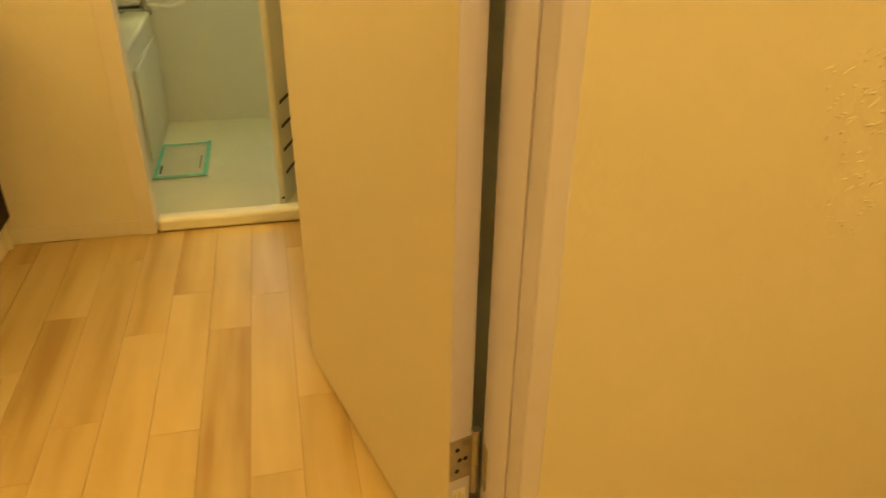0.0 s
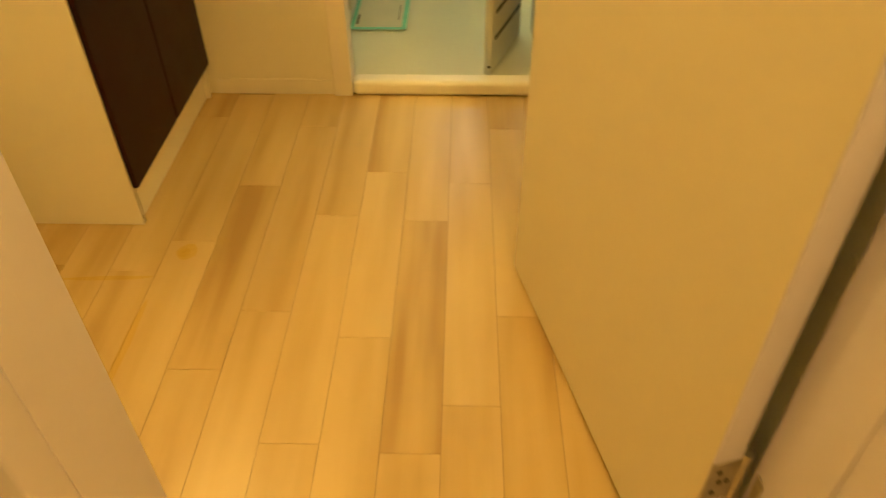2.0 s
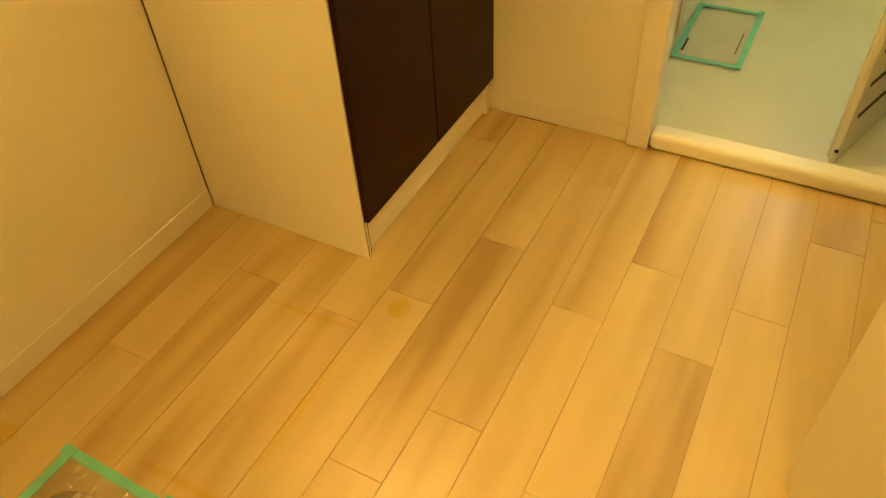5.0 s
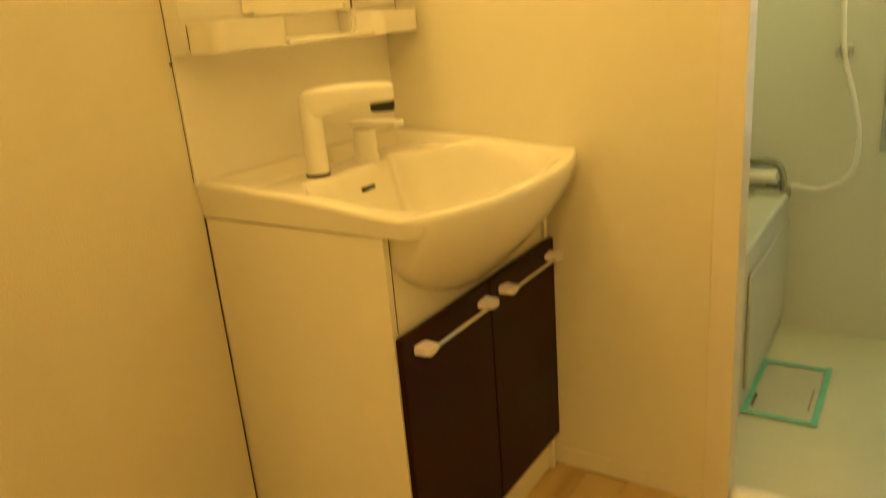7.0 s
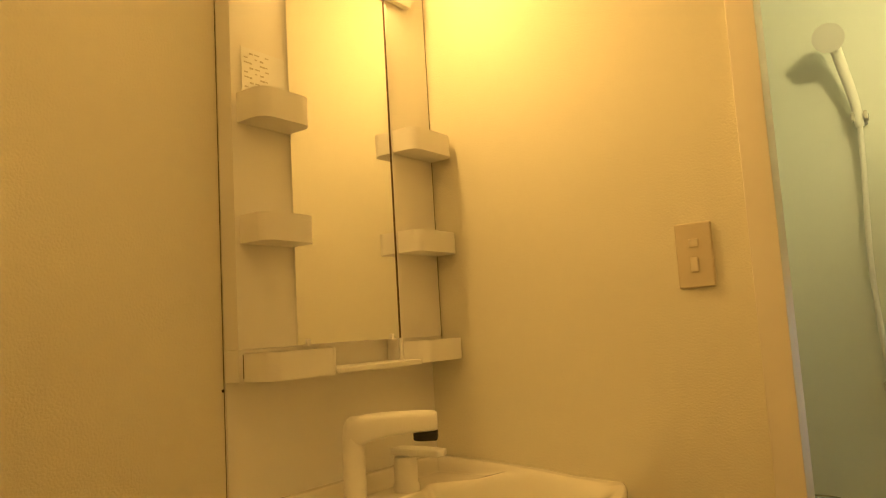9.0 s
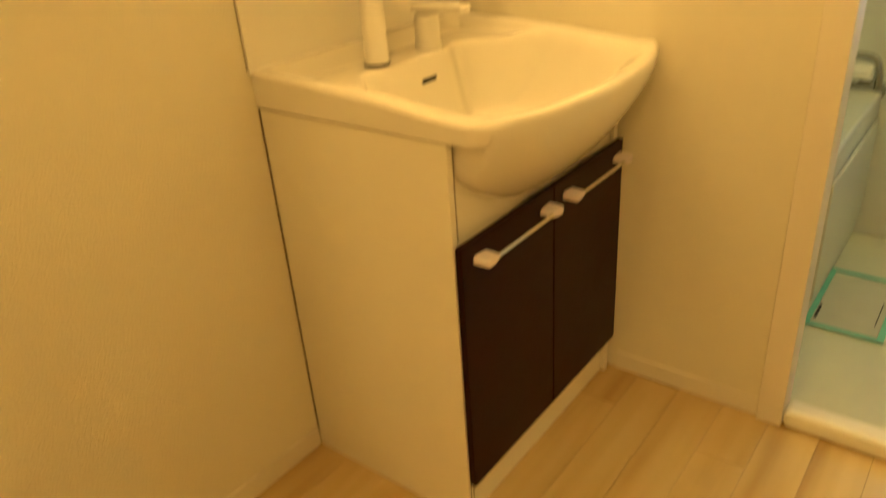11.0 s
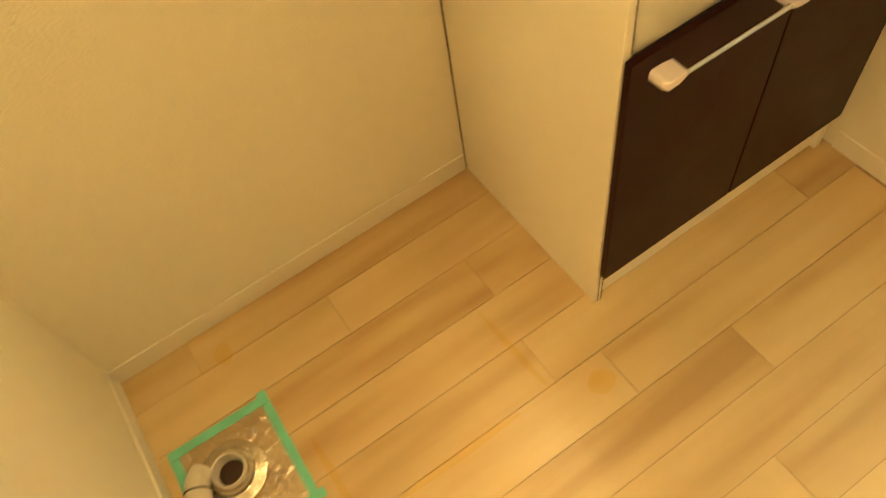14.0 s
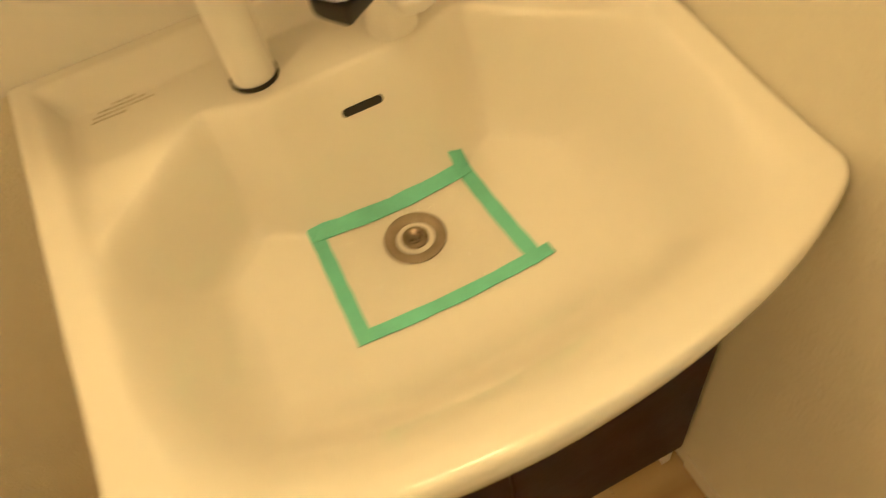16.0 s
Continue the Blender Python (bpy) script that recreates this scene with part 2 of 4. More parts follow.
def tube(points, r, n=12, steps=8, bm=None, r_end=None):
    bm = bm or bmesh.new()
    path = spline(points, steps)
    up, rings = Vector((0.3, 0.2, 0.93)).normalized(), []
    for i, c in enumerate(path):
        d = (path[min(i + 1, len(path) - 1)] - path[max(i - 1, 0)]).normalized()
        s = d.cross(up).normalized()
        up = s.cross(d).normalized()
        rad = r if r_end is None else r + (r_end - r) * i / (len(path) - 1)
        rings.append([bm.verts.new(c + rad * (math.cos(6.283185 * k / n) * s + math.sin(6.283185 * k / n) * up)) for k in range(n)])
    for a, b in zip(rings, rings[1:]):
        for k in range(n):
            bm.faces.new((a[k], a[(k + 1) % n], b[(k + 1) % n], b[k]))
    bm.faces.new(rings[0][::-1])
    bm.faces.new(rings[-1])
    return bm


def prism(outline, z0, z1, bev=0.0, seg=2, bm=None):
    """An upright block over a plan outline, counter-clockwise."""
    bm = bm or bmesh.new()
    low = [bm.verts.new((x, y, z0)) for x, y in outline]
    high = [bm.verts.new((x, y, z1)) for x, y in outline]
    faces = [bm.faces.new(low[::-1]), bm.faces.new(high)]
    k = len(outline)
    for i in range(k):
        faces.append(bm.faces.new((low[i], low[(i + 1) % k], high[(i + 1) % k], high[i])))
    if bev:
        edges = list({e for f in faces for e in f.edges})
        bmesh.ops.bevel(bm, geom=edges, offset=bev, segments=seg, affect="EDGES", profile=0.5)
    return bm


def mesh_of(name, bm, mat, smooth=35.0):
    me = bpy.data.meshes.new(name)
    bmesh.ops.recalc_face_normals(bm, faces=bm.faces)
    if smooth:
        for f in bm.faces:
            f.smooth = True
        for e in bm.edges:
            if len(e.link_faces) == 2 and e.calc_face_angle(0) > radians(smooth):
                e.smooth = False
    bm.to_mesh(me)
    bm.free()
    me.materials.append(mat)
    return me


def even_normals(ob):
    """Keeps broad flat faces flat beside their rounded edges."""
    w = ob.modifiers.new("even_normals", "WEIGHTED_NORMAL")
    w.weight, w.keep_sharp = 100, True


def part(name, bm, mat, parent, label="", smooth=35.0):
    ob = new(name, mesh_of(name, bm, mat, smooth))
    if smooth == 35.0:
        even_normals(ob)
    ob.parent = parent
    return tagged(ob, label)


def thing(name, label, category, at=(0, 0, 0), group=""):
    ob = new(name)
    ob.location = at
    return tagged(ob, label, category, group)


def structure(name, bm, mat, label, category="", smooth=35.0):
    ob = new(name, mesh_of(name, bm, mat, smooth))
    if smooth == 35.0:
        even_normals(ob)
    return tagged(ob, label, category or name.split("_")[0], kind="structure")


def wall_with_hole(axis, lo, hi, u0, u1, z0, z1, holes):
    """A wall slab between lo and hi on its axis ('x' or 'y'), from u0 to u1, with (u0, u1, z0, z1) openings through it."""
    us = sorted({u0, u1, *[h[0] for h in holes], *[h[1] for h in holes]})
    zs = sorted({z0, z1, *[h[2] for h in holes], *[h[3] for h in holes]})
    bm = bmesh.new()
    for a, b in zip(us, us[1:]):
        for c, d in zip(zs, zs[1:]):
            if any(h[0] <= a and b <= h[1] and h[2] <= c and d <= h[3] for h in holes):
                continue
            if axis == "y":
                box(a, b, lo, hi, c, d, bm=bm)
            else:
                box(lo, hi, a, b, c, d, bm=bm)
    bmesh.ops.remove_doubles(bm, verts=bm.verts, dist=0.0001)
    twin = {}
    for f in bm.faces:
        k = tuple(round(c, 4) for c in f.calc_center_median())
        twin.setdefault(k, []).append(f)
    bmesh.ops.delete(bm, geom=[f for fs in twin.values() if len(fs) > 1 for f in fs], context="FACES")
    return bm


# ---- setting ----
BX1 = 1.325         # bath opening
DX0, DX1 = 0.74, 1.397         # washroom doorway
structure("ceiling", box(-0.6, 2.4, -2.6, 2.0, TOP, TOP + 0.08), CEIL, "plain white papered ceiling over the washroom and hall")
structure("wall_west", box(-0.12, 0.0, NEAR, FAR, 0, TOP), WALL, "cream papered wall behind the vanity")
structure("wall_bath", wall_with_hole("y", FAR, FAR + 0.09, -0.12, RIGHT + 0.12, 0, TOP, [(0.745, BX1 + 0.02, 0.0, 1.97)]), WALL,
          "cream papered wall with the bathroom opening", smooth=0)
structure("wall_door", wall_with_hole("y", HALL + 0.004, NEAR, -0.12, RIGHT + 0.12, 0, TOP, [(DX0 - 0.0215, DX1 + 0.0215, 0, 2.0195)]), WALL,
          "cream papered wall with the doorway to the hall", smooth=0)
structure("wall_hall", wall_with_hole("y", HALL, HALL + 0.003, -0.6, 2.4, 0, TOP, [(DX0 - 0.0215, DX1 + 0.0215, 0, 2.0195)]), HALLPAPER,
          "rough textured papered wall of the hall", "wall", smooth=0)
structure("wall_east", box(RIGHT, RIGHT + 0.12, NEAR, FAR, 0, TOP), WALL, "cream papered wall behind the open door")
# unseen walls, added to close the hall around its lamp
structure("wall_hall_back", box(-0.6, 2.4, -2.6, -2.5, 0, TOP), HALLPAPER, "unseen cream papered wall added to enclose the hall", "wall")
structure("wall_hall_west", box(-0.7, -0.6, -2.6, HALL, 0, TOP), HALLPAPER, "unseen cream papered end wall added to enclose the hall", "wall")
structure("wall_hall_east", box(2.4, 2.5, -2.6, HALL, 0, TOP), HALLPAPER, "unseen cream papered end wall added to enclose the hall", "wall")

bm = bmesh.new()
lump = random.Random(5)
for k in range(70):
    x, z = 0.0, 0.66 + 0.20 * lump.random()
    x = 1.665 + (0.86 - z) * 0.3 + 0.065 * lump.random()
    m = Matrix.LocRotScale((x, HALL - 0.0001, z), Euler((0, lump.uniform(-0.9, 0.2), 0)), (lump.uniform(0.002, 0.006), 0.0011, lump.uniform(0.0008, 0.0018)))
    bmesh.ops.create_icosphere(bm, subdivisions=2, radius=1.0, matrix=m)
tagged(new("wallpaper_lumps", mesh_of("wallpaper_lumps", bm, HALLPAPER)), "small raised lumps under the hall wallpaper", "wallpaper lumps", kind="stuff")

# baseboards
structure("baseboard_west", box(0.0, 0.004, NEAR + 0.006, -0.002, 0, 0.047, 0.0018), BASEB, "low cream vinyl baseboard under the papered wall", "baseboard")
structure("baseboard_bath", box(0.41, 0.7315, FAR - 0.004, FAR, 0, 0.045, 0.0018), BASEB, "low cream vinyl baseboard under the bath wall", "baseboard")
structure("baseboard_door", box(0.0, DX0 - 0.004, NEAR, NEAR + 0.004, 0, 0.047, 0.0018), BASEB, "low cream vinyl baseboard beside the doorway", "baseboard")

# doorway lining: jambs, stops and hall casing
for nm, x0, x1, sx0, sx1, cx0, cx1 in (("door_frame_hinge", DX1, DX1 + 0.022, DX1 - 0.0025, DX1, DX1, DX1 + 0.026),
                                       ("door_frame_latch", DX0 - 0.022, DX0, DX0, DX0 + 0.0025, DX0 - 0.026, DX0)):
    bm = box(min(x0, cx0), max(x1, cx1), HALL - 0.010, NEAR + 0.006, 0, 2.02, 0.0035, 3)
    box(sx0, sx1, -0.872, -0.826, 0, 2.0, 0.001, 2, bm=bm)
    structure(nm, bm, CASING, "white painted door jamb with stop and casing", "door frame")
structure("door_frame_head", box(DX0, DX1, HALL - 0.006, NEAR + 0.006, 1.985, 2.02, 0.002), CASING, "white painted door head", "door frame")

# bathroom opening lining and sill
structure("bath_frame_left", box(0.732, 0.782, FAR - 0.014, FAR + 0.052, 0.0, 1.98, 0.003), BATHFRAME, "pinkish white bathroom door frame jamb", "door frame")
structure("bath_frame_right", box(BX1 - 0.005, BX1 + 0.03, FAR - 0.014, FAR + 0.115, 0.0, 1.98, 0.003), BATHFRAME, "pinkish white bathroom door frame jamb", "door frame")
structure("bath_frame_head", box(0.7825, BX1 - 0.005, FAR - 0.014, FAR + 0.115, 1.93, 1.98, 0.003), BATHFRAME, "pinkish white bathroom door frame head", "door frame")
structure("bath_sill", box(0.7825, BX1 - 0.006, FAR - 0.013, FAR + 0.040, 0.0, 0.044, 0.014, 4), SILL, "cream plastic raised bathroom sill, rounded", "sill")

structure("bath_threshold", box(0.7825, BX1 - 0.006, FAR + 0.0405, FAR + 0.0895, -0.05, -0.002, 0.002), FRP, "pale plastic threshold strip behind the bathroom sill", "threshold")

# bathroom shell
structure("bath_floor", box(0.0, 1.55, FAR + 0.09, BACK, -0.06, -0.004), BATHFLOOR, "pale plastic bathroom floor", "floor")
WX0, WX1, WZ0, WZ1 = 0.975, 1.425, 0.60, 1.14
structure("wall_bath_back", wall_with_hole("y", BACK, BACK + 0.08, -0.1, 1.63, -0.06, TOP, [(WX0, WX1, WZ0, WZ1)]), FRP,
          "pale glossy bathroom wall panel with a window", "wall", smooth=0)
structure("wall_bath_left", box(-0.1, 0.0, FAR + 0.09, BACK, -0.06, TOP), FRP, "pale glossy bathroom wall panel", "wall")
structure("wall_bath_right", box(1.55, 1.63, FAR + 0.09, BACK, -0.06, TOP), FRP, "pale glossy bathroom wall panel", "wall")
structure("wall_bath_front", wall_with_hole("y", FAR + 0.0905, FAR + 0.098, 0.0, 1.55, -0.004, TOP, [(0.731, BX1 + 0.031, -0.004, 1.981)]), FRP,
          "pale glossy bathroom wall panel round the opening", "wall", smooth=0)
win = tagged(new("window_1"), "bright frosted bathroom window in a bluish frame", "window", kind="structure")
for nm, b in (("frame_side", (WX0 - 0.028, WX0, WZ0 - 0.028, WZ1 + 0.028)), ("frame_side", (WX1, WX1 + 0.028, WZ0 - 0.028, WZ1 + 0.028)),
              ("frame_rail", (WX0, WX1, WZ0 - 0.028, WZ0)), ("frame_rail", (WX0, WX1, WZ1, WZ1 + 0.028))):
    part(nm, box(b[0], b[1], BACK - 0.012, BACK - 0.0005, b[2], b[3], 0.003), material("window_frame_grey", (0.42, 0.47, 0.52), 0.3, var=0.03), win)
part("pane", box(WX0, WX1, BACK + 0.03, BACK + 0.035, WZ0, WZ1), FROST, win)
for ob in win.children:
    if ob.name.startswith("pane"):
        ob.visible_shadow = False

# bathtub along the left, its apron facing the washing place
TUBX, TUBZ = 0.722, 0.455
tub = thing("bathtub", "pale plastic bathtub with a recessed apron panel", "bathtub")
bm = box(TUBX - 0.05, TUBX, FAR + 0.10, BACK - 0.002, -0.004, TUBZ - 0.03, 0.004)
box(0.002, 0.05, FAR + 0.10, BACK - 0.002, -0.004, TUBZ - 0.03, bm=bm)
box(0.05, TUBX - 0.05, FAR + 0.10, BACK - 0.002, -0.004, 0.06, bm=bm)
part("apron", bm, TUBM, tub)
bm = box(TUBX - 0.09, TUBX + 0.006, FAR + 0.10, BACK - 0.002, TUBZ - 0.029, TUBZ, 0.010, 3)
box(0.002, 0.08, FAR + 0.10, BACK - 0.002, TUBZ - 0.029, TUBZ, 0.010, 3, bm=bm)
box(0.08, TUBX - 0.09, FAR + 0.10, FAR + 0.17, TUBZ - 0.029, TUBZ, 0.008, 3, bm=bm)
box(0.08, TUBX - 0.09, BACK - 0.07, BACK - 0.002, TUBZ - 0.029, TUBZ, 0.008, 3, bm=bm)
part("rim", bm, TUBM, tub)
bm = box(TUBX + 0.0005, TUBX + 0.010, FAR + 0.42, BACK - 0.03, 0.055, TUBZ - 0.085, 0.008, 3)
part("panel", bm, TUBM, tub, "raised apron panel")

# drain grate in the bath floor, taped over
grate = thing("floor_drain_cover", "pale square drain cover in the bathroom floor", "drain cover")
part("cover", box(0.735, 0.885, 1.00, 1.28, -0.004, 0.0015, 0.002), DRAINCOVER, grate)
# first dark strip paints the shading along the cover's left edge
part("slot", box(0.738, 0.744, 1.02, 1.09, 0.0016, 0.0028), SLOT, grate, "dark line on the drain cover")
part("slot", box(0.870, 0.8725, 1.05, 1.17, 0.0016, 0.0024), SLOT, grate, "dark line on the drain cover")


def taped_square(name, corners, z, width, label, z_of=None):
    """Four strips of tape round a clear sheet; corners in order, strips overlap and overshoot a little."""
    t = thing(name, label, "tape")
    zf = z_of or (lambda x, y: z)
    k = len(corners)
    for i in range(k):
        a, b = Vector(corners[i]), Vector(corners[(i + 1) % k])
        d = (b - a).normalized()
        s = Vector((-d.y, d.x)) * width / 2
        over = 0.5 * width + (0.009 if i in (1, 2) else -0.001)
        a2, b2 = a - d * (0.5 * width), b + d * over
        bm = bmesh.new()
        n = 10
        lift = 0.0009 * (1 + i % 2)
        rows = []
        for j in range(n + 1):
            c = a2.lerp(b2, j / n)
            w = 1.0 + 0.05 * math.sin(j * 2.3 + i * 1.7)
            row = []
            for q in (c - s * w, c + s * w):
                zz = zf(q.x, q.y) + lift
                row.append((bm.verts.new((q.x, q.y, zz - 0.0006)), bm.verts.new((q.x, q.y, zz + 0.0004))))
            rows.append(row)
        for r0, r1 in zip(rows, rows[1:]):
            bm.faces.new((r0[0][1], r0[1][1], r1[1][1], r1[0][1]))
            bm.faces.new((r0[0][0], r1[0][0], r1[1][0], r0[1][0]))
            bm.faces.new((r0[0][0], r0[0][1], r1[0][1], r1[0][0]))
            bm.faces.new((r0[1][0], r1[1][0], r1[1][1], r0[1][1]))
        bm.faces.new((rows[0][0][0], rows[0][1][0], rows[0][1][1], rows[0][0][1]))
        bm.faces.new((rows[-1][0][0], rows[-1][0][1], rows[-1][1][1], rows[-1][1][0]))
        part("strip", bm, TAPE, t, smooth=0)
    return t


def film_sheet(parent, corners, z_of, n=64, amp=0.002, seed=1.0, mat=None):
    bm = bmesh.new()
    a, b, c, d = [Vector(q) for q in corners]
    grid = []
    for i in range(n + 1):
        row = []
        for j in range(n + 1):
            u, v = i / n, j / n
            q = a.lerp(b, u).lerp(d.lerp(c, u), v)
            edge = min(u, v, 1 - u, 1 - v)
            w = noise.noise(Vector((q.x * 60 + seed, q.y * 42, seed))) + 0.7 * noise.noise(Vector((q.x * 40 + q.y * 120, seed, q.y * 50 - q.x * 60)))
            row.append(bm.verts.new((q.x, q.y, z_of(q.x, q.y) + 0.0004 + amp * abs(w) * min(1, edge * 6))))
        grid.append(row)
    for i in range(n):
        for j in range(n):
            bm.faces.new((grid[i][j], grid[i + 1][j], grid[i + 1][j + 1], grid[i][j + 1]))
    ob = part("film", bm, mat or FILM, parent, "wrinkled clear plastic film", 180)
    return ob


taped_square("masking_tape", [(0.728, 0.985), (0.893, 0.985), (0.893, 1.295), (0.728, 1.295)], 0.003, 0.015,
             "green masking tape square round the bathroom drain cover")

# folded bathroom door, its two leaves pushed to the side
bath_door = thing("folding_bath_door", "white folding bathroom door pushed open, with vent slots", "door")


def leaf_block(p, q, thick, z0, z1, bev=0.003):
    p, q = Vector(p), Vector(q)
    d = (q - p).normalized()
    s = Vector((-d.y, d.x)) * thick
    return prism([p - s, q - s, q, p] if s.x > 0 else [p, q, q - s, p - s], z0, z1, bev)


LEAF_P, LEAF_D = Vector((1.139, 0.690)), Vector((0.098, 0.278)).normalized()
LEAF_S = Vector((LEAF_D.y, -LEAF_D.x))
part("leaf", leaf_block(LEAF_P, LEAF_P + LEAF_D * 0.295, 0.022, 0.003, 1.90), FRP, bath_door)
part("leaf", leaf_block((1.310, 0.700), (1.290, 0.985), 0.022, 0.003, 1.90), FRP, bath_door)
part("stile", box(1.145, 1.159, 0.668, 0.684, 0.002, 1.91, 0.004, 3), FRP, bath_door, "white plastic edge stile")
part("screw", cylinder((1.153, 0.6675, 0.036), (1.153, 0.665, 0.036), 0.004, 12), BLACK, bath_door, "dark screw head")
for zz in (0.096, 0.172, 0.248, 0.324):
    a, b = LEAF_P + LEAF_D * 0.028 + LEAF_S * 0.0222, LEAF_P + LEAF_D * 0.272 + LEAF_S * 0.0222
    part("vent_slot", prism([a, a + LEAF_S * 0.0012, b + LEAF_S * 0.0012, b], zz, zz + 0.011), SLOT, bath_door, "dark vent slot")

# bath mixer tap, hose and hand shower on the back wall
TAPX, TAPZ = 0.708, 0.49
mixer = thing("bath_mixer_tap", "chrome bath mixer tap on the wall above the tub", "tap")
part("body", cylinder((TAPX - 0.12, BACK - 0.055, TAPZ - 0.035), (TAPX + 0.006, BACK - 0.055, TAPZ - 0.035), 0.015, 24, bev=0.004), BATHCHROME, mixer)
part("mount", cylinder((TAPX - 0.03, BACK - 0.001, TAPZ - 0.03), (TAPX - 0.03, BACK - 0.05, TAPZ - 0.03), 0.020, 24), BATHCHROME, mixer)
part("dial", cylinder((TAPX - 0.105, BACK - 0.060, TAPZ + 0.010), (TAPX - 0.012, BACK - 0.060, TAPZ + 0.010), 0.022, 28, bev=0.005), PLASTIC, mixer, "white temperature dial")
part("handle_loop", tube([(TAPX - 0.12, BACK - 0.062, TAPZ + 0.056), (TAPX - 0.04, BACK - 0.064, TAPZ + 0.056), (TAPX - 0.010, BACK - 0.066, TAPZ + 0.045),
                          (TAPX + 0.002, BACK - 0.066, TAPZ + 0.015), (TAPX + 0.008, BACK - 0.064, TAPZ - 0.030)], 0.0095, 16), BATHCHROME, mixer)
part("end_cap", lathe([(0.0001, 0.020), (0.012, 0.018), (0.0165, 0.008), (0.0165, -0.010), (0.012, -0.018), (0.0001, -0.020)], (TAPX + 0.010, BACK - 0.060, TAPZ - 0.036), 24), BATHCHROME, mixer)
part("spout", tube([(TAPX - 0.02, BACK - 0.055, TAPZ - 0.045), (TAPX - 0.03, BACK - 0.09, TAPZ - 0.050), (TAPX - 0.06, BACK - 0.15, TAPZ - 0.055)], 0.010), BATHCHROME, mixer)
part("outlet", cylinder((TAPX + 0.022, BACK - 0.05, TAPZ - 0.02), (TAPX + 0.048, BACK - 0.05, TAPZ - 0.02), 0.011, 20, bev=0.002), PLASTIC, mixer, "white hose outlet")
shower = thing("hand_shower", "white hand shower and hose hung on the bathroom wall", "shower")
HX = 0.842
part("hose", tube([(TAPX + 0.04, BACK - 0.05, TAPZ - 0.02), (0.82, BACK - 0.06, TAPZ - 0.02), (0.885, BACK - 0.06, TAPZ + 0.03), (0.897, BACK - 0.05, TAPZ + 0.13),
                   (0.872, BACK - 0.04, TAPZ + 0.25), (HX, BACK - 0.035, 0.85), (0.830, BACK - 0.035, 1.0), (0.825, BACK - 0.035, 1.2), (0.835, BACK - 0.035, 1.45),
                   (0.840, BACK - 0.04, 1.60)], 0.0075, 12, 10), PLASTIC, shower)
part("handle", tube([(0.840, BACK - 0.04, 1.58), (0.833, BACK - 0.05, 1.66), (0.815, BACK - 0.07, 1.76), (0.800, BACK - 0.10, 1.84)], 0.012, 16, 8, r_end=0.016), PLASTIC, shower)
part("head", cylinder((0.800, BACK - 0.095, 1.845), (0.797, BACK - 0.135, 1.825), 0.028, 24, 0.042), PLASTIC, shower)
for zz in (0.855, 1.61):
    hk = thing("shower_hook", "small grey and white shower hook on the bathroom wall", "hook", group="shower hooks")
    part("plate", box(HX - 0.014, HX + 0.016, BACK - 0.012, BACK - 0.0005, zz - 0.02, zz + 0.02, 0.004), PLASTIC, hk)
    for xx in (HX - 0.022, HX + 0.010):
        part("prong", box(xx, xx + 0.010, BACK - 0.055, BACK - 0.012, zz - 0.012, zz + 0.012, 0.003), GREYPVC, hk)

# ---- washroom door, open ----
leaf_a, leaf_b = Vector((1.352, -0.765)), Vector((1.187, -0.130))
ld = (leaf_b - leaf_a).normalized()
ln = Vector((ld.y, -ld.x))
door = thing("door", "white painted washroom door standing open", "door")
la = leaf_a + ld * 0.003
part("leaf", prism([la, la + ln * 0.033, leaf_b + ln * 0.033, leaf_b], 0.012, 1.975, 0.0015), PAINT, door)
part("edge_band", prism([leaf_a, leaf_a + ln * 0.033, la + ln * 0.033, la], 0.012, 1.975, 0.0006), CASING, door, "pinkish white edge band")
for hz in (0.272, 1.70):
    c = leaf_a + ln * 0.016
    hinge = part("hinge", prism([c - ln * 0.017 - ld * 0.0022, c + ln * 0.019 - ld * 0.0022, c + ln * 0.019 + ld * 0.001, c - ln * 0.017 + ld * 0.001], hz - 0.037, hz + 0.037, 0.0008),
                 STEEL, door, "steel butt hinge")
    e = leaf_a + ln * 0.040
    part("knuckle", cylinder((e.x, e.y, hz - 0.018), (e.x, e.y, hz + 0.045), 0.0072, 18, bev=0.001), STEEL, hinge)
    part("knuckle", cylinder((e.x, e.y, hz - 0.073), (e.x, e.y, hz - 0.0195), 0.0066, 18, bev=0.001), STEEL, hinge)
    part("jamb_plate", box(DX1 - 0.0022, DX1 - 0.0003, -0.792, -0.778, hz - 0.037, hz + 0.037), STEEL, hinge)
    for k, (a, zz) in enumerate(((-0.006, 0.02), (0.007, 0.0), (-0.006, -0.02), (-0.002, 0.0))):
        s = c + ln * a
        part("screw", cylinder((s.x - ld.x * 0.0022, s.y - ld.y * 0.0022, hz + zz), (s.x - ld.x * 0.003, s.y - ld.y * 0.003, hz + zz), 0.0035, 12), BLACK, hinge, "dark screw recess")

c = leaf_a + ln * 0.015 - ld * 0.0004
sticker = part("sticker", prism([c - ln * 0.010, c + ln * 0.011, c + ln * 0.011 + ld * 0.0008, c - ln * 0.010 + ld * 0.0008], 0.165, 0.213), PAPER, door, "small white paper sticker on the door edge", 0)
for a, z0, z1 in ((-0.007, 0.174, 0.204), (0.001, 0.172, 0.186), (0.001, 0.191, 0.207), (0.006, 0.174, 0.200)):
    q = c + ln * a - ld * 0.0001
    part("print", prism([q, q + ln * 0.0016, q + ln * 0.0016 - ld * 0.0004, q - ld * 0.0004], z0, z1), INK, sticker, "unreadable grey print", 0)

